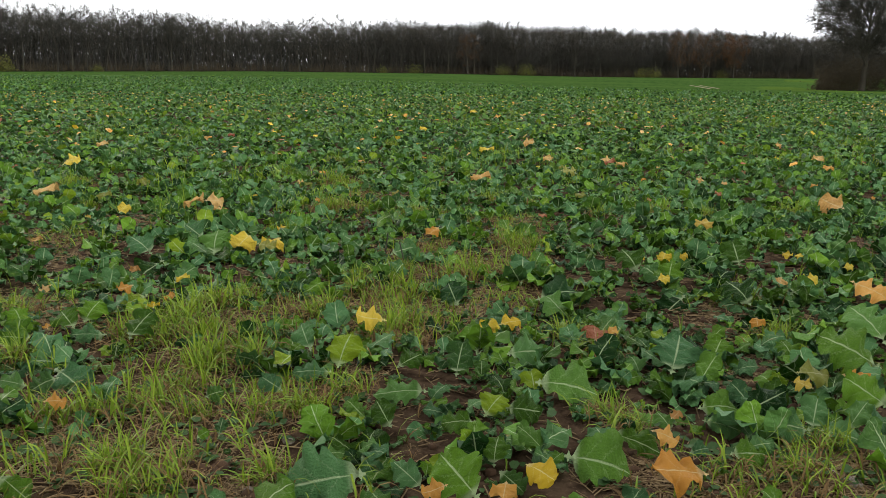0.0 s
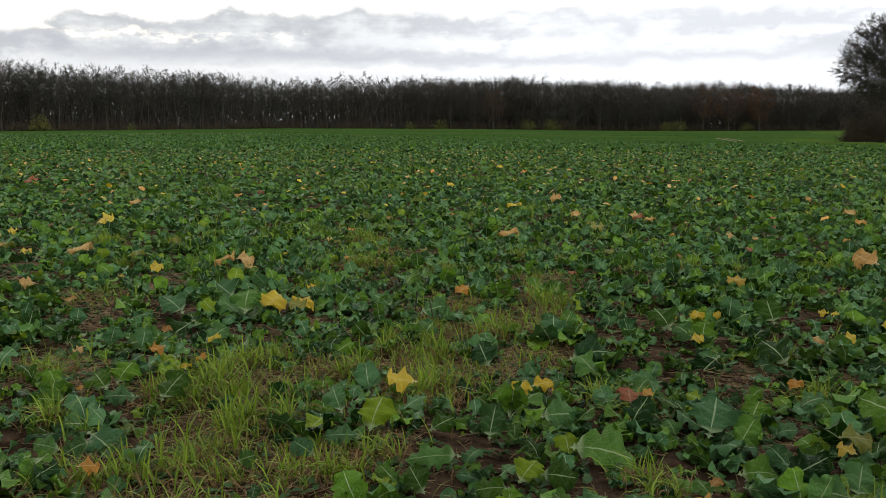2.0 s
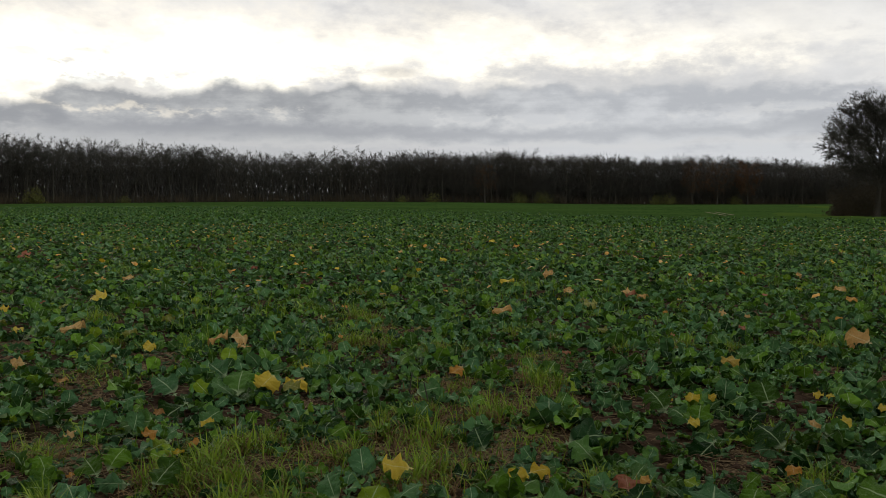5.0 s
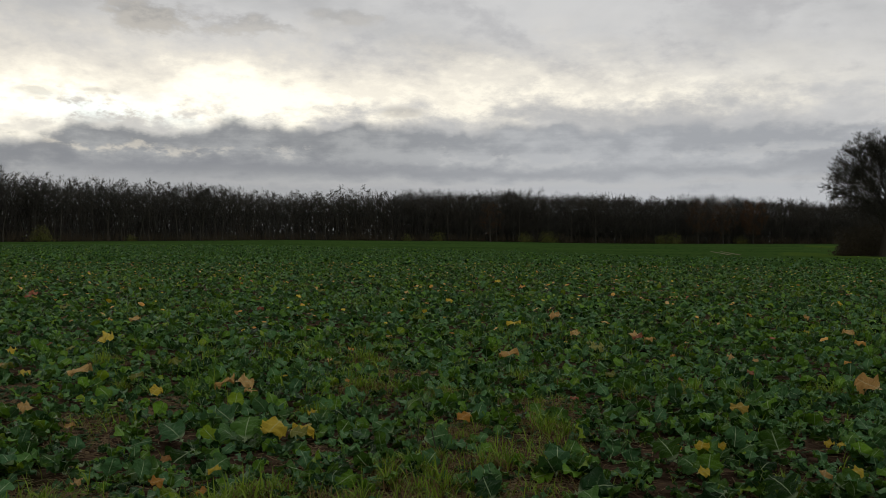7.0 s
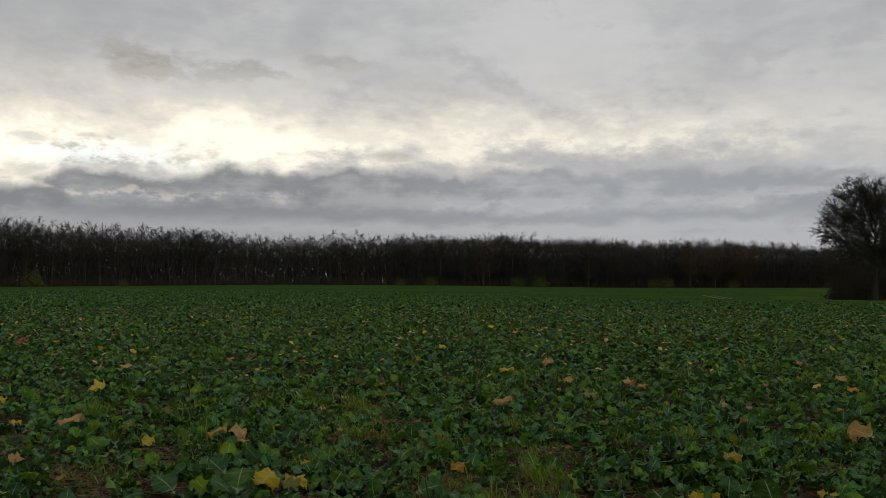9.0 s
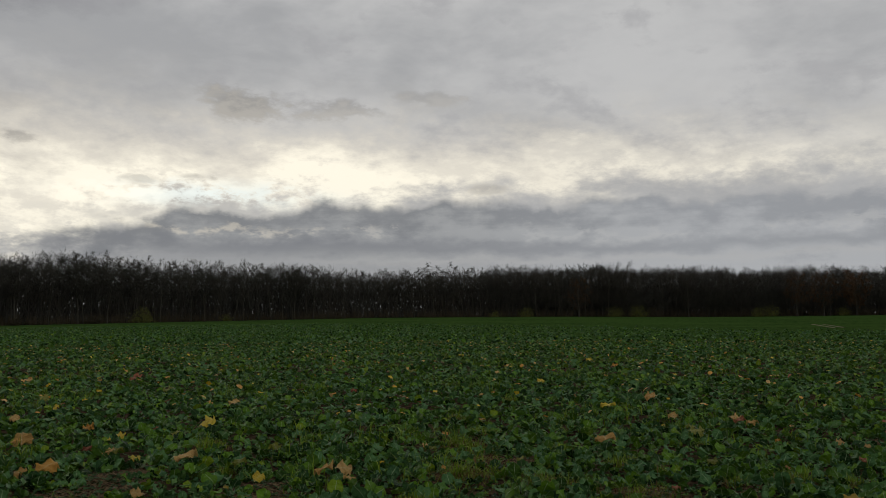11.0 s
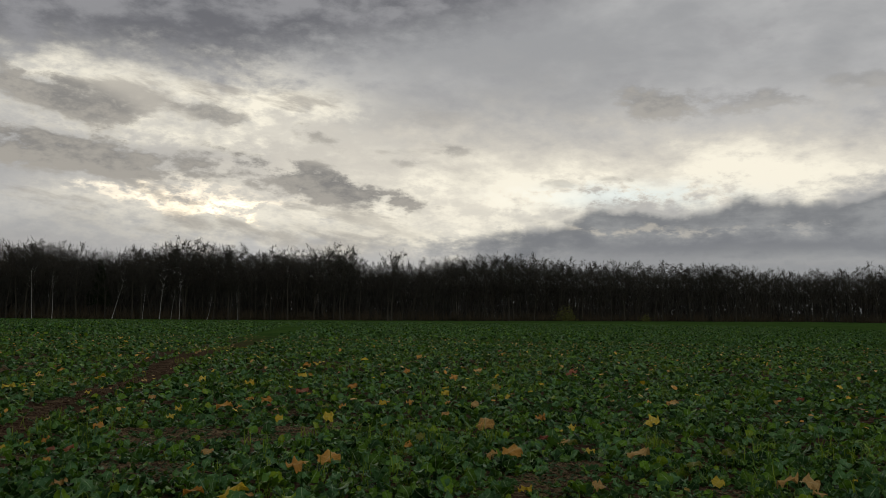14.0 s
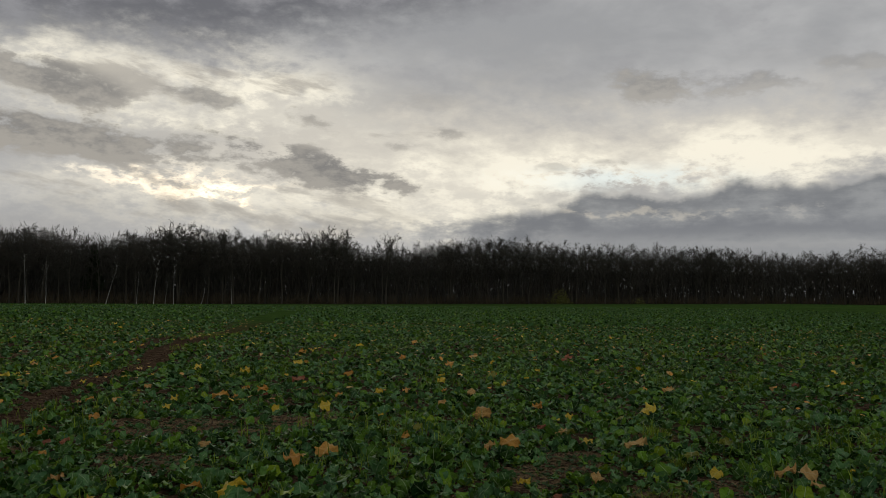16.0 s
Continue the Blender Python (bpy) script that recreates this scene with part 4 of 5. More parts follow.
def make_far_wood():
    """The depth of the wood behind its edge: stems, branches and brush that nobody could count."""
    r = np.random.default_rng(12)
    wood, brush = Wood(), Wood()
    for _ in range(800):
        turn = r.uniform(-40, 74)
        x, y, z, far = wood_place(turn, r.uniform(14, 75))
        tall = (top_at(turn, far) - z) * r.uniform(0.72, 0.95)
        a = r.normal(0, 0.02, 2)
        wood.tube([(x, y, z - 0.2), (x + a[0] * tall, y + a[1] * tall, z + tall * 0.55), (x + 1.6 * a[0] * tall, y + 1.6 * a[1] * tall, z + tall)], (0.24, 0.15, 0.02), 3)
        n = 18
        h = r.uniform(0.35, 0.96, n) * tall
        base = np.column_stack([np.full(n, x), np.full(n, y), z + h])
        out = r.normal(0, 1, (n, 3)) * [1, 1, 0.5] + [0, 0, 0.7]
        out = out / np.linalg.norm(out, axis=1)[:, None] * r.uniform(1.2, 3.6, (n, 1))
        wood.spikes(base, base + out, 0.07)
        more = base + out * r.uniform(0.3, 0.8, (n, 1))
        wood.spikes(more, more + r.normal(0, 0.8, (n, 3)) + [0, 0, 0.5], 0.05)
    def places(n, near, deep, extra=0.2):
        """Chance places inside the wood, and how tall it stands there."""
        turn = r.uniform(-41, 76, n)
        turn = np.where(r.random(n) < extra, r.uniform(-41, 5, n), turn)
        far = edge_at(turn) + r.uniform(near, deep, n)
        x, y = -far * np.sin(np.radians(turn)), far * np.cos(np.radians(turn))
        return turn, x, y, land(x, y), top_at(turn, far) - land(x, y)

    n = 30000  # saplings and lower stems, close and dark
    turn, x, y, z, tall = places(n, 4, 80)
    start = r.uniform(0.0, 0.45, n) * tall
    stop = np.minimum(start + tall * r.uniform(0.12, 0.36, n), tall * r.uniform(0.7, 0.9, n))
    base = np.column_stack([x, y, z + start])
    wood.spikes(base, np.column_stack([base[:, :2] + r.normal(0, 1.6, (n, 2)), z + stop]), r.uniform(0.06, 0.18, n))
    n = 66000  # the thick of the wood: boughs that fan upwards
    turn, x, y, z, tall = places(n, 14, 80)
    dome = 0.76 + 0.08 * soft_step(-turn, -5, 0) + 0.12 * np.abs(np.sin(turn * 2.6 + 1.5 * np.sin(turn * 0.9))) + 0.02 * np.sin(turn * 14.3)
    long = r.uniform(2.5, 6.0, n)
    start = np.minimum(r.uniform(0.03, 0.86, n) * tall, dome * tall - long)
    base = np.column_stack([x, y, z + start])
    d = np.column_stack([r.normal(0, 1, (n, 2)) * np.where(start > 0.45 * tall, 0.95, 0.4)[:, None], np.ones(n)])
    wood.spikes(base, base + d / np.linalg.norm(d, axis=1)[:, None] * long[:, None], np.where(start < 0.5 * tall, r.uniform(0.14, 0.34, n), r.uniform(0.06, 0.14, n)))
    n = 1600  # crowns behind the front row, each a rounded cloud of twigs
    turn, x, y, z, tall = places(n, -1, 45, 0.45)
    full = tall * r.uniform(0.84, 1.02, n)
    tall = np.where((turn < 3) & (r.random(n) < 0.5), full * r.uniform(0.35, 0.85, n), full)  # lower and bushier on one side
    q = r.normal(0, 1, (n, 50, 3))
    q = q / np.linalg.norm(q, axis=2)[..., None] * r.random((n, 50, 1)) ** 0.4
    wide = np.stack([tall * 0.15, tall * 0.15, tall * 0.22], 1)[:, None]
    base = (np.column_stack([x, y, z + tall * 0.75])[:, None] + q * wide).reshape(-1, 3)
    d = (q * 0.9 + r.normal(0, 0.5, q.shape) + [0, 0, 0.35]).reshape(-1, 3)
    wood.spikes(base, base + d / np.linalg.norm(d, axis=1)[:, None] * r.uniform(0.8, 2.2, (len(d), 1)), r.uniform(0.05, 0.10, len(d)))
    n = 16000  # low brush deep in the wood
    turn = r.uniform(-41, 76, n)
    far = edge_at(turn) + r.uniform(8, 90, n)
    x, y = -far * np.sin(np.radians(turn)), far * np.cos(np.radians(turn))
    base = np.column_stack([x, y, land(x, y) - 0.1])
    wood.spikes(base, base + np.column_stack([r.normal(0, 0.8, (n, 2)), r.uniform(2.5, 7.0, n)]), r.uniform(0.06, 0.16, n))
    n = 9000
    turn = r.uniform(-40, 74, n)
    thick = 0.45 + 0.55 * np.sin(turn * 0.9 + 1.2) * np.sin(turn * 0.23)
    keep = r.random(n) < 0.75 + 0.25 * thick
    turn = turn[keep]
    far = edge_at(turn) + r.uniform(-1.5, 40, len(turn))
    x, y = -far * np.sin(np.radians(turn)), far * np.cos(np.radians(turn))
    base = np.column_stack([x, y, land(x, y) - 0.1])
    for _ in range(4):
        tip = base + r.normal(0, 0.9, base.shape) * [1, 1, 0.2] + np.column_stack([np.zeros(len(x)), np.zeros(len(x)), r.uniform(1.0, 4.5, len(x))])
        brush.spikes(base, tip, 0.07)
    thing("far_wood", "dark depth of leafless stems and branches behind the wood's edge", "woodland", kind="stuff", data=wood.mesh("far_wood", TWIG))
    thing("undergrowth", "low brown brush along the foot of the wood", "undergrowth", kind="stuff", data=brush.mesh("undergrowth", BRAMBLE))


make_far_wood()


def leaf_bush(seed, wide, tall, mat, count=700, size=0.16):
    r = np.random.default_rng(seed)
    stems, leaves = Wood(), Wood()
    tips = []
    for k in range(16):
        a = r.uniform(0, 6.28)
        line = bough(r, (r.normal(0, wide * 0.08), r.normal(0, wide * 0.08), -0.05), (math.cos(a) * wide / tall * 0.6, math.sin(a) * wide / tall * 0.6, 1), tall * r.uniform(0.7, 1.0), 5, 0.1, 0.2)
        stems.tube(line, np.linspace(0.045, 0.012, 6), 4)
        tips += list(line[1:])
    tips = np.array(tips)
    for _ in range(5):
        stems.spikes(tips, tips + r.normal(0, wide * 0.16, tips.shape) + [0, 0, 0.15], 0.014)
    at = tips[r.integers(0, len(tips), count)] + r.normal(0, wide * 0.13, (count, 3))
    at[:, 2] = np.abs(at[:, 2] - 0.1) + 0.1
    low = r.random(count) < 0.3
    at[low] = np.column_stack([r.normal(0, wide * 0.3, (int(low.sum()), 2)), r.uniform(0.05, tall * 0.35, int(low.sum()))])
    leaves.flakes(at, r, size)
    return stems.mesh("branchwork", BARK), leaves.mesh("foliage", mat)


def make_bushes():
    r = np.random.default_rng(13)
    green = [leaf_bush(200 + n, 3.6, 3.2, BUSH, 800, 0.17) for n in range(2)]
    brown = [leaf_bush(210 + n, 3.8, 3.0, BRAMBLE, 800, 0.17) for n in range(2)]
    for n, (turn, size) in enumerate(((26.6, 1.7), (21.6, 0.8), (15.5, 0.7), (4.0, 0.9), (2.0, 1.2), (-3.8, 1.3), (-5.4, 1.5), (-6.4, 1.3), (-12.6, 1.2), (-13.4, 1.4), (-14.6, 1.0), (-17.5, 1.1), (-18.6, 1.0), (-20.0, 1.0), (29.5, 1.0), (34.0, 0.9), (44.0, 1.0))):
        x, y, z, far = wood_place(turn, -3.0)
        yellow = n in (0, 1, 3, 4, 5, 6, 8, 9, 11)
        stand("bush", "yellow-green autumn bush at the foot of the wood" if yellow else "brownish half-bare bush at the foot of the wood", "bush", "bushes along the wood", (green if yellow else brown)[n % 2], x, y, z, r.uniform(0, 6.28), size, names=("branchwork", "foliage"))
    # oaks that keep their brown leaves
    for turn, seed in ((-18.2, 1), (-14.9, 2), (-16.4, 3), (-1.5, 4)):
        x, y, z, far = wood_place(turn, -6.0)
        tall = (top_at(turn, far) - z) * (0.93 if seed != 4 else 0.8)
        limbs = []
        trunk, crown = bare_tree(220 + seed, 20.0, 0.58, 0.30, 0.40, 20, 6, 0.3, 0.02, 0.03, 1, limbs)
        rust = Wood()
        q = np.concatenate(crown.v)
        rr = np.random.default_rng(seed)
        at = q[rr.integers(0, len(q), {1: 2200, 2: 900, 3: 900, 4: 600}[seed])] + rr.normal(0, 0.5, ({1: 2200, 2: 900, 3: 900, 4: 600}[seed], 3))
        rust.flakes(at, rr, 0.3)
        oak = stand("oak", "oak that keeps its rust-brown autumn leaves", "tree", "oaks of the wood", (trunk.mesh("trunk", BARK), crown.mesh("crown", TWIG), rust.mesh("foliage", RUST)), x, y, z, seed, tall / 20.0, names=("trunk", "crown", "foliage"), tags=("", "", "rust-brown leaves"))
        for limb in limbs:
            part("limb", limb.mesh("limb", BARK), oak)
    # dark conifers inside the wood
    for turn, tall in ((56.7, 3.45),):
        x, y, z, far = wood_place(turn, 9.0)
        tall = 1.05 + far * math.tan(radians(tall)) - z
        rr = np.random.default_rng(int(turn * 10))
        trunk, crown = Wood(), Wood()
        trunk.tube([(0, 0, -0.1), (0, 0, tall * 0.5), (0, 0, tall)], (0.2, 0.12, 0.02), 6)
        n = 900
        h = 0.25 + 0.75 * rr.random(n) ** 0.8
        a = rr.uniform(0, 6.28, n)
        reach = tall * 0.24 * (1.06 - h) / 0.75 + 0.2
        base = np.column_stack([0 * h, 0 * h, h * tall])
        tip = base + np.column_stack([np.cos(a) * reach, np.sin(a) * reach, -0.3 * reach + 0.1])
        crown.spikes(base, tip, 0.10)
        mid = base + (tip - base) * rr.uniform(0.3, 0.9, (n, 1))
        crown.flakes(mid, rr, 0.35)
        stand("conifer", "dark green spruce among bare trees", "tree", "conifers of the wood", (trunk.mesh("trunk", BARK), crown.mesh("crown", NEEDLE)), x, y, z, 0, 1.0)


make_bushes()


def spreading_tree(seed, height):
    """A broad dome of a tree: limbs that fan out from a short trunk, with branches and twigs that go on forking outwards."""
    r = np.random.default_rng(seed)
    trunk, crown, limbs = Wood(), Wood(), []
    heart, egg = np.array([0, 0, 0.50 * height]), np.array([0.45, 0.45, 0.50]) * height
    line = bough(r, (0, 0, -0.15), (0.02, 0.0, 1), 0.62 * height, 7, 0.3, 0.05)
    trunk.tube(line, 0.45 * np.array([1.4, 1.0, 0.85, 0.7, 0.55, 0.42, 0.3, 0.2]), 8)

    def forks(points, ways, count, long, spread, outward=0.45):
        """Chance starts along branches, and where shoots from them end, kept inside the dome."""
        pick = r.integers(0, len(points), count)
        base = points[pick]
        out = (base - heart) / egg
        out = out / (np.linalg.norm(out, axis=1)[:, None] + 1e-9)
        d = ways[pick] * 0.9 + out * outward + r.normal(0, spread, (count, 3)) + [0, 0, 0.12]
        d /= np.linalg.norm(d, axis=1)[:, None]
        tip = base + d * (long * r.uniform(0.5, 1.2, (count, 1)))
        q = (tip - heart) / egg
        far = np.linalg.norm(q, axis=1)[:, None]
        rim = 1.0 + 0.05 * np.sin(7 * np.arctan2(q[:, 1], q[:, 0]) + 5 * q[:, 2])[:, None]
        tip = np.where(far > rim, heart + q / far * egg * rim * r.uniform(0.93, 1.02, (count, 1)), tip)
        low = tip[:, 2] < 0.26 * height
        tip[low, 2] = base[low, 2] * 0.5 + 0.5 * np.maximum(tip[low, 2], 0.26 * height)
        return base, tip

    def along(base, tip, n=5):
        t = r.uniform(0.15, 1.0, (len(base), n))
        pts = base[:, None] + (tip - base)[:, None] * t[..., None]
        d = tip - base
        d = d / (np.linalg.norm(d, axis=1)[:, None] + 1e-9)
        return pts.reshape(-1, 3), np.repeat(d, n, axis=0)

    pts, ways = [], []
    for k in range(34):
        a, c = k * 2.4 + r.normal(0, 0.2), 1 - 0.98 * (k + 0.5) / 34
        s = math.sqrt(1 - c * c)
        goal = heart + np.array([math.cos(a) * s, math.sin(a) * s, c * 0.98 - 0.10]) * egg * r.uniform(0.80, 0.95)
        base = line[2 + int(c * 4.9)] + (line[3 + int(c * 4.9)] - line[2 + int(c * 4.9)]) * r.random()
        bow = (base + goal) / 2 + np.array([0, 0, 0.03 * height]) + r.normal(0, 0.02 * height, 3)
        t = np.linspace(0, 1, 9)[:, None]
        limb = (1 - t) ** 2 * base + 2 * t * (1 - t) * bow + t * t * goal + r.normal(0, 0.006 * height, (9, 3)) * (t > 0)
        wood = Wood()
        wood.tube(limb, 0.11 * np.linspace(1, 0.2, 9), 5)
        limbs.append(wood)
        for m in range(2, 9):
            for f in r.random(4):
                pts.append(limb[m - 1] + (limb[m] - limb[m - 1]) * f)
                ways.append(unit(limb[m] - limb[m - 1]))
    base, tip = forks(np.array(pts), np.array(ways), 1500, 0.12 * height, 0.7, 0.3)
    crown.spikes(base, tip, 0.045)
    base, tip = forks(*along(base, tip), 9000, 0.07 * height, 0.75, 0.3)
    crown.spikes(base, tip, 0.026)
    base, tip = forks(*along(base, tip), 52000, 0.034 * height, 0.6, 0.9)
    crown.spikes(base, tip, 0.018)
    return trunk, limbs, crown


def field_tree():
    """The large tree that stands alone in the field, with brush round its foot."""
    far, turn = 108.0, -25.5
    x, y = -far * math.sin(radians(turn)), far * math.cos(radians(turn))
    z = float(land(x, y))
    tall = 1.05 + far * math.tan(radians(7.35)) - z
    trunk, limbs, crown = spreading_tree(305, 20.0)
    tree = stand("field_tree", "large round-crowned bare tree standing alone in the field", "tree", "", (trunk.mesh("trunk", BARK), crown.mesh("crown", TWIG)), x, y, z, 0.8, tall / 20.0)
    for limb in limbs:
        part("limb", limb.mesh("limb", BARK), tree)
    r = np.random.default_rng(31)
    for dx, dy, wide, high in ((-2.4, 1.5, 3.4, 3.4), (-0.5, 1.0, 3.8, 4.4), (2.0, 1.6, 4.2, 4.8), (4.5, 0.8, 4.6, 5.0), (7.8, 0.8, 5.0, 5.2), (-3.6, 0.8, 2.2, 1.6), (11.0, 2.0, 5.0, 5.0)):
        stems, leaves = leaf_bush(int(300 + dx * 7), wide, high, BRAMBLE, 5000, 0.075)
        stand("bramble_bush", "dense brown bramble thicket under the field tree", "bush", "thicket under the field tree", (stems, leaves), x + dx, y + dy, float(land(x + dx, y + dy)), r.uniform(0, 6), 1.0, names=("branchwork", "foliage"))


field_tree()


def ribbon(name, label, category, line, widths, mat, lift=0.05):
    """A long flat strip that follows the ground, a little above it."""
    line = np.array(line, float)
    t = np.linspace(0, len(line) - 1, 40)
    p = np.column_stack([np.interp(t, np.arange(len(line)), line[:, k]) for k in (0, 1)])
    w = np.interp(t, np.arange(len(line)), widths)
    d = np.gradient(p, axis=0)
    s = np.column_stack([-d[:, 1], d[:, 0]]) / np.linalg.norm(d, axis=1)[:, None]
    across = np.linspace(-1, 1, 7)
    q = p[:, None] + s[:, None] * (across[None, :] * (w * (1 + 0.12 * np.sin(t * 9)))[:, None])[..., None]
    v = np.concatenate([q, (land(q[..., 0], q[..., 1]) + lift * (1 - across ** 4)[None])[..., None]], -1).reshape(-1, 3)
    i, j = np.meshgrid(np.arange(39), np.arange(6), indexing="ij")
    f = np.stack([i * 7 + j, i * 7 + j + 1, (i + 1) * 7 + j + 1, (i + 1) * 7 + j], -1).reshape(-1, 4)
    thing(name, label, category, kind="structure", data=solid(name, v, f, mat, smooth=True))


def polar(turn, far):
    return (-far * math.sin(radians(turn)), far * math.cos(radians(turn)))


ribbon("grass_margin", "strip of yellowish short grass before the field tree", "grass strip", [polar(-20.6, 135), polar(-22.0, 112), polar(-24.5, 101), polar(-29, 97), polar(-36, 96)], [2, 4, 2.4, 2.0, 2], MEADOW, 0.06)
ribbon("wheel_track", "pale worn wheel track in the far crop", "track", [polar(-15.7, 142), polar(-16.4, 122), polar(-17.0, 108)], [0.10, 0.12, 0.12], RUT, 0.05)
ribbon("wheel_track", "pale worn wheel track in the far crop", "track", [polar(-16.3, 142), polar(-16.9, 124), polar(-17.5, 111)], [0.08, 0.10, 0.12], RUT, 0.05)
ribbon("grass_bank", "light green grassy bank beyond the thicket", "grass bank", [polar(-21.3, 245), polar(-22.6, 225), polar(-24.5, 210), polar(-28, 205)], [0.5, 2, 2.5, 2.5], MEADOW, 0.4)


# ---- yellowed leaves among the crop ----
HUES = (YELLOW, ORANGE, TAN, RED, LIME)
HUE_WORDS = ("yellow", "orange", "withered tan", "red-brown", "yellow-green")
CASTS = []
for n in range(5):
    v, f, u = leaf_shape(60 + n, 30, 7, 16 - 6 * n, 34 - 16 * n, 0.95, 0.24, 0.12, 0.15)
    v = v * 1.15
    CASTS.append([solid("cast_leaf", v, f, hue, u, True) for hue in HUES])
# x, y, width, hue
CAST_A = [(-3.49, 8.35, 0.16, 0), (-2.78, 6.25, 0.19, 2), (-2.2, 6.68, 0.09, 4), (-1.62, 5.92, 0.15, 2), (-1.48, 5.97, 0.12, 2), (-1.93, 5.5, 0.08, 0), (-4.34, 11.24, 0.11, 1), (-0.96, 4.66, 0.13, 0), (-0.78, 4.55, 0.12, 0), (-0.81, 4.46, 0.09, 4), (0.07, 4.77, 0.08, 1), (-0.13, 3.04, 0.1, 0), (0.27, 2.93, 0.07, 0), (0.35, 3.01, 0.07, 0), (0.63, 2.85, 0.08, 3), (2.79, 5.9, 0.26, 2), (4.24, 9.56, 0.12, 2), (3.9, 8.5, 0.1, 1), (1.85, 3.49, 0.14, 1), (0.33, 1.81, 0.07, 0), (0.65, 1.81, 0.11, 1), (1.2, 2.48, 0.09, 4), (1.15, 2.39, 0.05, 0), (1.3, 2.42, 0.07, 1)]
CAST_B = [(0.65, 2.01, 0.06, 1), (0.71, 2.13, 0.03, 1), (1.17, 4.07, 0.06, 0), (1.05, 4.07, 0.04, 0), (1.26, 4.05, 0.04, 0), (1.04, 3.59, 0.05, 0), (1.65, 5.02, 0.1, 0), (1.26, 3.08, 0.05, 1), (1.8, 4.2, 0.05, 0), (1.84, 4.16, 0.04, 0), (1.68, 3.65, 0.06, 0), (1.56, 3.65, 0.06, 2), (1.97, 3.92, 0.04, 0), (0.45, 7.9, 0.16, 2), (0.65, 10.73, 0.17, 0), (1.32, 12.19, 0.16, 2), (1.35, 20.43, 0.16, 1), (1.27, 9.57, 0.1, 2), (1.14, 6.52, 0.08, 4), (0.74, 5.38, 0.05, 3), (2.21, 6.6, 0.06, 3), (2.4, 7.67, 0.07, 2), (1.84, 9.27, 0.11, 2), (1.34, 8.74, 0.1, 4)]
CAST_C = [(0.89, 23.31, 0.15, 0), (-0.26, 15.09, 0.12, 0), (-1.49, 3.46, 0.05, 2), (-1.15, 3.42, 0.06, 1), (-0.97, 3.2, 0.04, 0), (-2, 4.46, 0.05, 2), (-0.89, 2.18, 0.05, 1), (-0.98, 6.96, 0.06, 4), (-0.82, 5.01, 0.05, 0), (-0.24, 4.4, 0.03, 4), (0.7, 2.91, 0.04, 1), (0.11, 1.71, 0.05, 1), (0.25, 1.71, 0.05, 1), (-3.01, 18.07, 0.14, 4), (-6.61, 34.98, 0.19, 4), (-3, 12.72, 0.09, 3), (-3.02, 27.65, 0.15, 0), (-1.16, 17.16, 0.1, 2), (6.6, 15.26, 0.1, 0), (4.69, 11.85, 0.08, 2), (-0.24, 6.48, 0.06, 4), (-3.67, 5.94, 0.17, 1), (-3.51, 6.58, 0.12, 4), (-4.52, 7.91, 0.1, 1)]
CAST_D = [(-6.11, 9.18, 0.09, 2), (-4.79, 7.24, 0.07, 1), (-8.08, 15.79, 0.19, 3), (-6.93, 11.05, 0.12, 4), (-2.27, 6.07, 0.09, 4), (-4.08, 10.66, 0.12, 2), (-6.33, 13.59, 0.18, 4), (1.31, 8.37, 0.14, 4), (1.86, 9.09, 0.11, 3), (1.96, 8.89, 0.12, 2), (-13.06, 8.46, 0.18, 0), (-11.03, 8.88, 0.15, 0), (-11.95, 6.34, 0.18, 0), (-10.45, 5.76, 0.12, 4), (-10.21, 9.12, 0.2, 0), (-7.85, 7.23, 0.14, 1), (-7.93, 6.02, 0.1, 0), (-7.86, 5.6, 0.06, 3), (-7.28, 4.65, 0.1, 1), (-7.81, 6.56, 0.16, 1), (-11.01, 11.16, 0.16, 0), (-13.19, 13.54, 0.27, 1), (-13.84, 14.6, 0.18, 0), (-13.89, 16.27, 0.2, 0)]
CAST_E = [(-8.72, 9.84, 0.14, 1), (-8.56, 8.61, 0.19, 3), (-6.31, 6.63, 0.12, 0), (-6.94, 7.6, 0.09, 1), (-7.04, 7.39, 0.09, 4), (-6.36, 6.01, 0.08, 0), (-10.67, 13.7, 0.14, 1), (-14.7, 19.67, 0.19, 1), (-4.55, 5.85, 0.08, 4), (-4.48, 5.61, 0.04, 1), (-6.85, 8.8, 0.1, 1), (-6.99, 8.37, 0.1, 0), (-4.37, 4.55, 0.15, 1), (-4.27, 4.13, 0.14, 1), (-6.29, 3.6, 0.06, 3), (-6.22, 3.69, 0.07, 3), (-5.02, 2.87, 0.1, 2), (-4.11, 3.13, 0.1, 1), (-3.9, 3.22, 0.15, 0), (-4.34, 2.66, 0.07, 0), (-4.71, 3.6, 0.05, 0), (-8.55, 12.32, 0.22, 1), (-6.97, 11.12, 0.1, 1), (-5.95, 8.93, 0.1, 2)]
CAST_F = [(-4.85, 7.39, 0.19, 2), (-4.52, 7.95, 0.1, 1), (-2.78, 4.55, 0.09, 0), (-3.79, 6.67, 0.08, 3), (-3.53, 6.54, 0.1, 2), (-19.79, 15.99, 0.23, 2), (-34.27, 23.53, 0.33, 0), (-30.53, 21.21, 0.29, 0), (-22.6, 12.35, 0.24, 1), (-14.73, 8.79, 0.11, 1), (-13.89, 7.88, 0.13, 2), (-11.79, 7.22, 0.09, 2), (-11.68, 8.31, 0.09, 2), (-1.35, 5.65, 0.08, 2), (-2.52, 5.03, 0.08, 2), (-7.28, 10.22, 0.12, 0), (-10.07, 15.44, 0.22, 2), (-8.15, 16.1, 0.24, 3), (-14.59, 24.08, 0.15, 1), (-16.5, 41.75, 0.35, 3)]


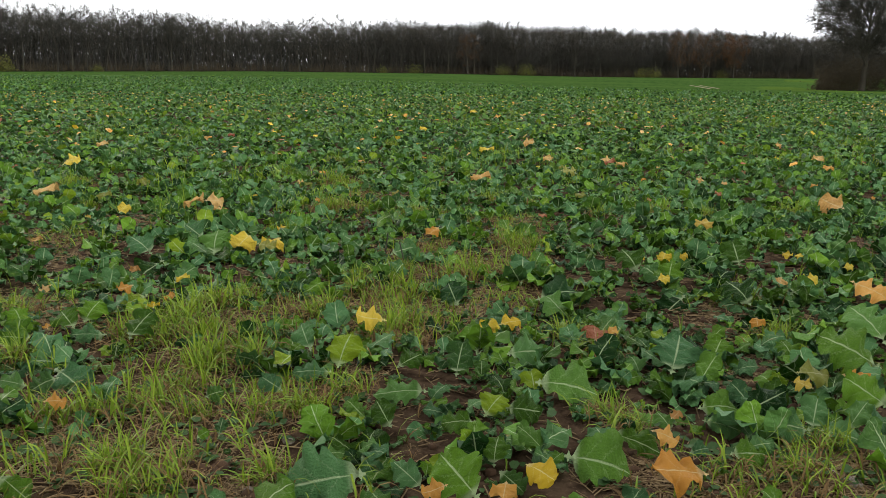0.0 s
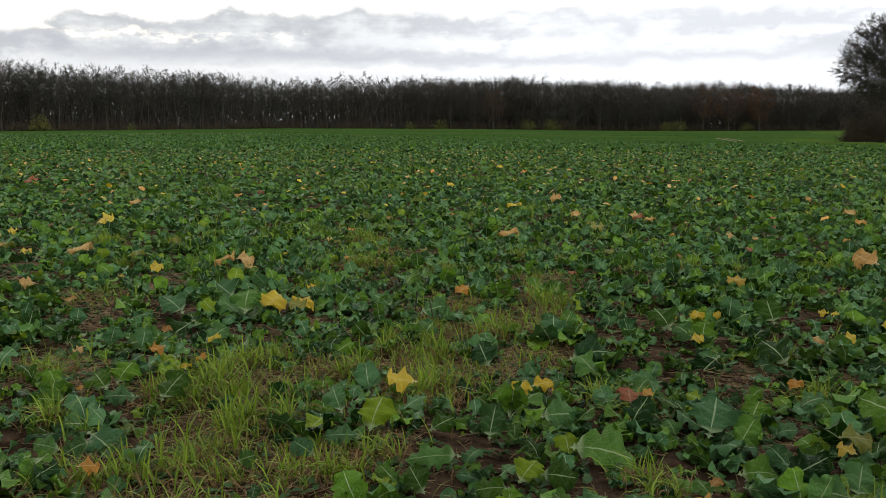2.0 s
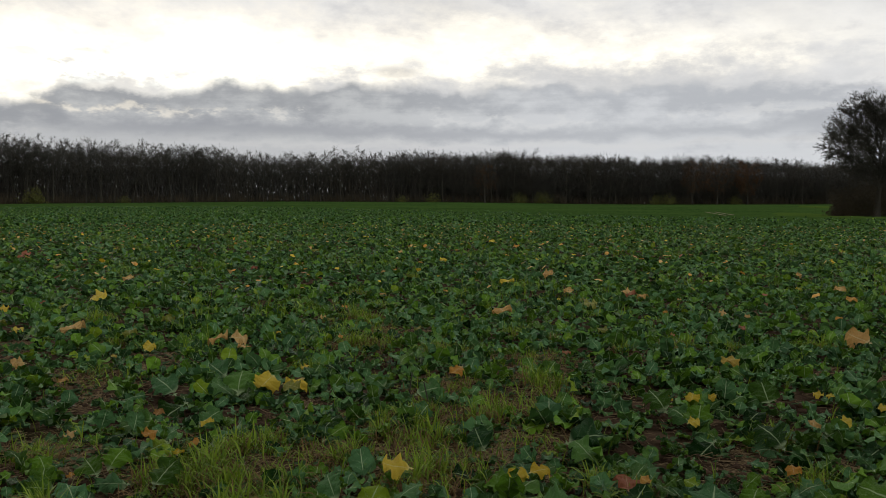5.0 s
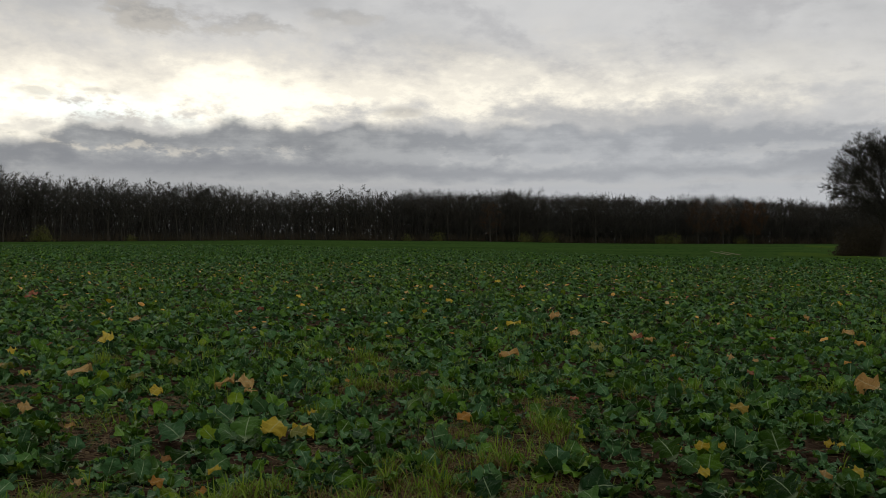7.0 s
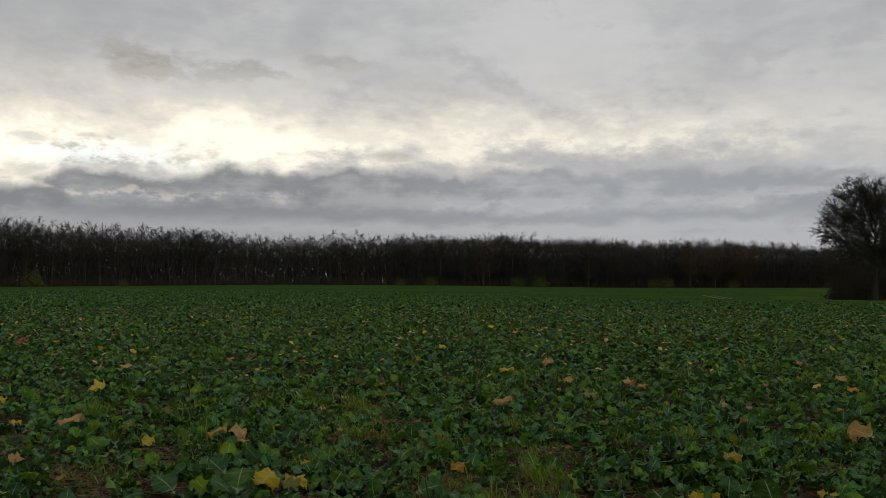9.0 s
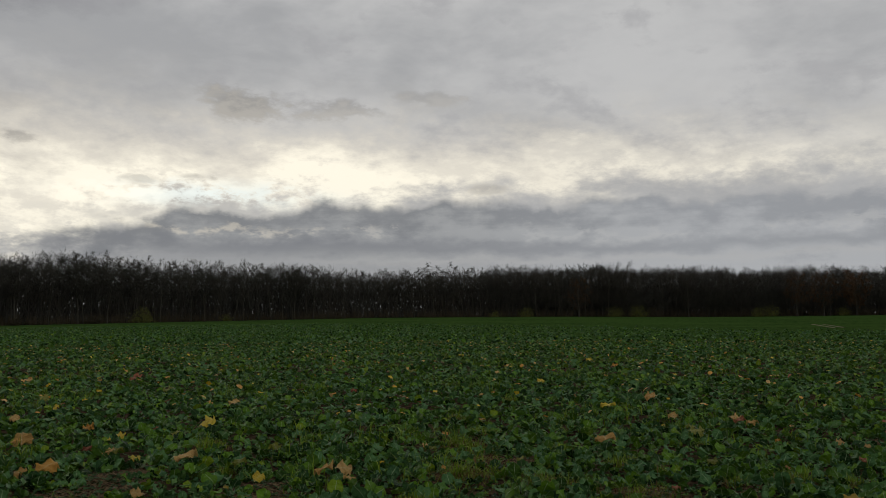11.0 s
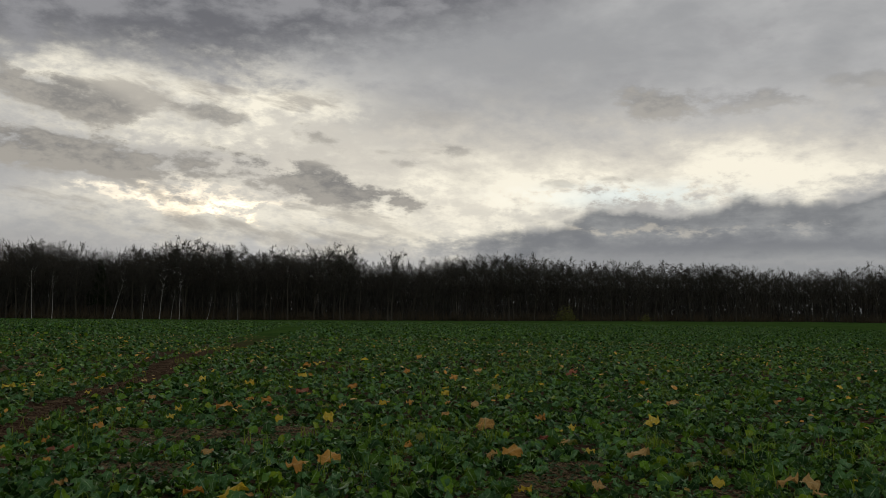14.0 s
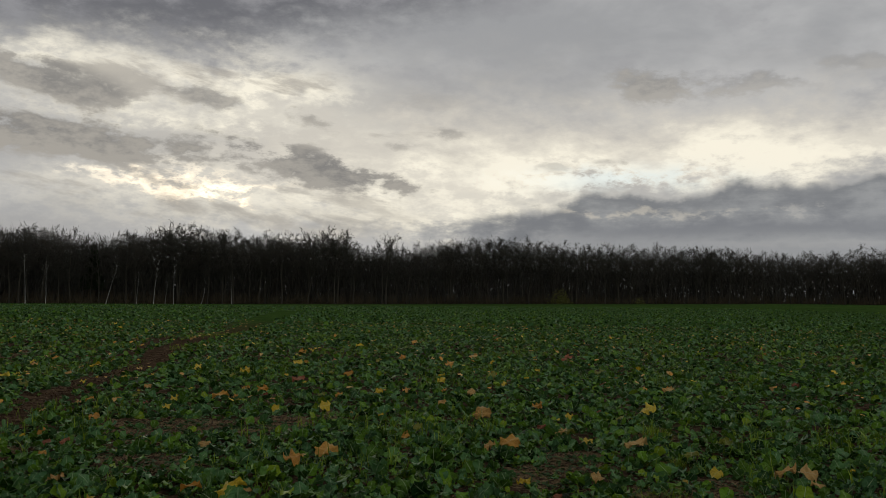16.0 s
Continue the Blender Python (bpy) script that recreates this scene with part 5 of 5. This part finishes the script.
def cast_leaves():
    r = np.random.default_rng(21)

    def lay(x, y, s, hue, lift):
        words = f"{HUE_WORDS[hue]} shed leaf lying on the crop"
        way = r.uniform(0, 6.28)
        s = min(s, 0.16)
        m = pose(x, y, float(land(x, y)) + lift, r.normal(18, 9), r.normal(0, 12), 0) @ pose(0, 0, 0, 0, 0, math.degrees(way)) @ Matrix.Diagonal((s, s, s, 1)) @ pose(0, -0.5, 0)
        thing("shed_leaf", words, "leaf", "shed leaves", at=m, data=CASTS[int(r.integers(0, 5))][hue])

    for x, y, s, hue in CAST_A + CAST_B + CAST_C + CAST_D + CAST_E + CAST_F:
        lay(x, y, s, hue, 0.085)
    for x, y in sector(60, 2.6, 13.0):
        lay(x, y, r.uniform(0.03, 0.06), int(r.choice([0, 0, 1, 1, 2, 2, 3, 4])), r.uniform(0.04, 0.09))
    for _ in range(50):
        far, t = r.uniform(6.5, 17.0), radians(r.uniform(22, 66))
        lay(-far * math.sin(t), far * math.cos(t), r.uniform(0.04, 0.09), int(r.choice([0, 0, 0, 1, 1, 2, 4])), 0.09)
    for hue in range(4):
        xy = sector((420, 700, 800, 300)[hue], 9, 50)
        v, f, u = leaf_shape(70 + hue, 5, 3, 20, 40, 0.8, 0.2, 0.1)
        n = len(xy)
        far = np.hypot(*xy.T)
        v, f, u = spread(v, f, u, grounded(xy, 0.11), r.uniform(0, 6.28, n), r.uniform(0.045, 0.11, n), r.normal(0.4, 0.3, n))
        thing("shed_leaves", f"{HUE_WORDS[hue]} shed leaves strewn over the far crop", "leaves", kind="stuff", data=solid("shed_leaves", v, f, HUES[hue], u, True))


cast_leaves()


# ---- grass, straw, stones and weeds ----
def blade_shape(bend, wide=0.021):
    t = np.linspace(0, 1, 5)
    ang = np.radians(86 - bend * t ** 1.3)
    y, z = np.cumsum(np.cos(ang) * 0.25) - np.cos(ang[0]) * 0.25, np.cumsum(np.sin(ang) * 0.25) - np.sin(ang[0]) * 0.25
    w = wide * np.array([0.7, 1.0, 0.85, 0.5, 0.04])
    v = np.concatenate([np.stack([s * w, y, z + 0.25 * s * w], 1) for s in (-1, 1)])
    f = [(i, i + 1, i + 6, i + 5) for i in range(4)]
    return v, np.array(f)


def blades(r, xy, length, bends=(18, 45, 75, 105)):
    out = []
    for b in bends:
        v, f = blade_shape(b)
        pick = r.integers(0, 4, len(xy)) == bends.index(b)
        n = int(pick.sum())
        if n:
            out.append(spread(v, f, None, xy[pick], r.uniform(0, 6.28, n), length[pick], None))
    return joined(out)


def grass_things():
    r = np.random.default_rng(23)
    tufts = []
    for k in range(6):
        n = 44
        at = np.column_stack([r.normal(0, 0.030, (n, 2)), np.full(n, -0.004)])
        v, f, _ = blades(r, at, r.uniform(0.07, 0.18, n), (30, 65, 95, 125))
        dry = np.column_stack([r.normal(0, 0.07, (34, 2)), np.full(34, -0.002)])
        dv, df, _ = blades(r, dry, r.uniform(0.06, 0.14, 34), (70, 95, 115, 130))
        tufts.append((solid("foliage", v, f, GRASS, smooth=True), solid("withered_foliage", dv, df, THATCH, smooth=True)))
    spots = []
    for x, y, rad in GRASSY:
        for _ in range(1 + int(rad * (14 if y < 2.7 else 34))):
            a, d = r.uniform(0, 6.28), rad * math.sqrt(r.random())
            spots.append((x + d * math.cos(a), y + d * math.sin(a), r.uniform(0.42, 0.8) * (1.0 if y < 2.7 else 1.35)))
    spots += [(x, y, r.uniform(0.5, 0.9)) for x, y in sector(24, 2.4, 7.0)]
    spots += [(-0.64, 1.93, 0.75), (-0.62, 1.95, 0.7)]
    for x, y, s in spots[:290]:
        t = tufts[int(r.integers(0, 6))]
        root = thing("grass_tuft", "yellow-green grass tuft with dry blades at its foot", "grass", "grass tufts", at=Matrix.LocRotScale((x, y, float(land(x, y))), Euler((0, 0, r.uniform(0, 6.28))), (s, s, s * r.uniform(0.8, 1.1))))
        part("foliage", t[0], root)
        part("withered_foliage", t[1], root, "withered straw-coloured blades")
    xy = sector(9000, 5.0, 32.0)
    tuft = (np.sin(1.1 * xy[:, 0] + 0.4) * np.sin(0.8 * xy[:, 1] + 0.6 * xy[:, 0]) > 0.25)
    xy = np.repeat(xy[tuft], 6, axis=0)
    xy = xy + r.normal(0, 0.06, xy.shape)
    v, f, _ = blades(r, grounded(xy, 0), r.uniform(0.10, 0.19, len(xy)))
    thing("wild_grass", "thin yellow-green grass growing among the crop", "grass", kind="stuff", data=solid("wild_grass", v, f, GRASS, smooth=True))
    xy = np.concatenate([sector(1500, 1.6, 6.0), *(np.array([x, y]) + r.normal(0, rad * 0.62, (int(20 + 200 * rad), 2)) for x, y, rad in GRASSY), *(np.array([x, y]) + r.normal(0, rad * 0.6, (int(520 * rad), 2)) for x, y, rad in THIN)])
    near = np.hypot(*xy.T) > 1.5
    xy = xy[near]
    v, f, _ = blades(r, grounded(xy, -0.003), r.uniform(0.05, 0.13, len(xy)), (40, 70, 95, 120))
    thing("wild_grass", "short sparse grass on the bare soil", "grass", kind="stuff", data=solid("wild_grass", v, f, GRASS, smooth=True))


grass_things()


def litter():
    r = np.random.default_rng(25)
    # straw: thin split stalks lying flat
    xy = np.concatenate([np.array([x, y]) + r.normal(0, rad * 0.6, (int(750 * rad), 2)) for x, y, rad in GRASSY + THIN])
    v, f, _ = blades(r, grounded(xy, -0.002), r.uniform(0.04, 0.11, len(xy)), (80, 100, 120, 140))
    thing("withered_grass", "matted reddish-brown dead grass on the soil", "grass", kind="stuff", data=solid("withered_grass", v, f, THATCH, smooth=True))
    w = np.array([(-1, -0.5, 0), (1, -0.5, 0), (0, -0.5, 1.2), (-1, 0.5, 0), (1, 0.5, 0), (0, 0.5, 1.2)]) * [0.012, 1, 0.012]
    f = np.array([(0, 1, 4, 3), (1, 2, 5, 4), (2, 0, 3, 5)])
    xy = np.concatenate([sector(6000, 1.6, 5.0), sector(2500, 5.0, 14), *(np.array([x, y]) + r.normal(0, rad * 0.6, (int(1000 * rad), 2)) for x, y, rad in GRASSY + THIN)])
    for x, y, rad in BARE:
        xy = np.concatenate([xy, np.array([x, y]) + r.normal(0, rad * 0.6, (int(2600 * rad), 2))])
    for p, q in zip(TRAMLINE[:5], TRAMLINE[1:6]):
        xy = np.concatenate([xy, np.array(p) + (np.array(q) - np.array(p)) * r.random((420, 1)) + r.normal(0, 0.2, (420, 2))])
    n = len(xy)
    v, q, _ = spread(w, f, None, grounded(xy, 0.006), r.uniform(0, 6.28, n), np.column_stack([r.uniform(0.08, 0.22, n), r.uniform(0.015, 0.085, n), r.uniform(0.06, 0.18, n)]), r.normal(0, 0.12, n))
    thing("straw_litter", "old straw and broken stalks lying on the soil", "straw", kind="stuff", data=solid("straw_litter", v, q, STRAW))
    # lumps of earth
    bm = bmesh.new()
    bmesh.ops.create_icosphere(bm, subdivisions=1, radius=1.0)
    bv = np.array([p.co for p in bm.verts])
    bf = np.array([[p.index for p in face.verts] for face in bm.faces])
    bm.free()
    xy = sector(1600, 1.6, 6.0)
    for x, y, rad in BARE:
        xy = np.concatenate([xy, np.array([x, y]) + r.normal(0, rad * 0.6, (int(300 * rad), 2))])
    tram = [np.array(p) + (np.array(q) - np.array(p)) * r.random((260, 1)) + r.normal(0, 0.2, (260, 2)) for p, q in zip(TRAMLINE[:5], TRAMLINE[1:6])]
    xy = np.concatenate([xy, *tram])
    n = len(xy)
    lump = bv * (1 + 0.25 * np.sin(bv[:, [1, 2, 0]] * 5 + 1))
    v, q, _ = spread(lump, bf, None, grounded(xy, 0.0), r.uniform(0, 6.28, n), r.uniform(0.005, 0.026, n)[:, None] * r.uniform(0.6, 1.2, (n, 3)) * [1, 1, 0.7])
    thing("soil_clods", "crumbly dark brown lumps of earth", "soil", kind="stuff", data=solid("soil_clods", v, q, CLOD))
    # small round-leaved weeds
    a = np.linspace(0, 2 * np.pi, 6, endpoint=False)
    wv = np.concatenate([[(0, 0.5, 0.2)], np.column_stack([0.5 * np.cos(a), 0.5 + 0.6 * np.sin(a), 0.35 + 0.1 * np.cos(2 * a)])])
    wf = np.array([(0, i + 1, (i + 1) % 6 + 1) for i in range(6)])
    xy = np.concatenate([sector(1100, 1.6, 6.5), *(np.array([x, y]) + r.normal(0, rad * 0.9, (int(70 * rad), 2)) for x, y, rad in GRASSY + BARE)])
    xy = np.repeat(xy, 5, axis=0)
    xy = xy + r.normal(0, 0.02, xy.shape)
    n = len(xy)
    v, q, _ = spread(wv, wf, None, grounded(xy, 0.006), r.uniform(0, 6.28, n), r.uniform(0.012, 0.03, n), r.uniform(0, 0.5, n))
    thing("chickweed", "low small-leaved weeds covering the soil", "weeds", kind="stuff", data=solid("chickweed", v, q, WEED))
    # stones
    bm = bmesh.new()
    bmesh.ops.create_icosphere(bm, subdivisions=2, radius=1.0)
    bv = np.array([p.co for p in bm.verts])
    bf = np.array([[p.index for p in face.verts] for face in bm.faces])
    bm.free()
    shapes = []
    for k in range(5):
        ph = r.uniform(0, 6.28, 3)
        d = 1 + 0.16 * np.sin(bv[:, [0]] * 2.6 + ph[0]) + 0.12 * np.sin(bv[:, [1]] * 3.3 + ph[1]) + 0.08 * np.sin(bv[:, [2]] * 5 + ph[2])
        shapes.append(solid("stone", bv * d * [1.0, 0.75, 0.55], bf, STONE, smooth=True))
    spots = [(-0.22, 2.26, 0.04), (-0.27, 2.10, 0.04), (0.35, 3.47, 0.04), (1.02, 1.92, 0.04), (1.05, 1.87, 0.05), (-0.13, 2.77, 0.03), (-1.57, 3.36, 0.04), (-0.31, 1.85, 0.03), (0.88, 2.40, 0.02), (0.57, 1.87, 0.03), (-0.81, 1.96, 0.02), (1.08, 4.78, 0.04), (-3.35, 4.75, 0.05)]
    spots += [(x, y, r.uniform(0.015, 0.03)) for x, y in sector(60, 1.7, 7.0)]
    for x, y, s in spots:
        m = Matrix.LocRotScale((x, y, float(land(x, y)) + s * 0.12), Euler((0, 0, r.uniform(0, 6.28))), (s * 0.5,) * 3)
        thing("stone", "small pale brown field stone half sunk in soil", "stone", "field stones", at=m, data=shapes[int(r.integers(0, 5))])
    for x, y, high, lean in ((-0.19, 4.52, 0.13, 6), (-0.07, 4.27, 0.14, -14)):
        stalk = Wood()
        stalk.tube([(0, 0, -0.01), (0.002, 0, high * 0.5), (0.004, 0.001, high)], (0.004, 0.0035, 0.003), 6)
        thing("dead_stalk", "thin dark dead stalk standing in the soil", "stalk", "dead stalks", at=pose(x, y, float(land(x, y)), 0, lean, 0), data=stalk.mesh("dead_stalk", BARK))


litter()
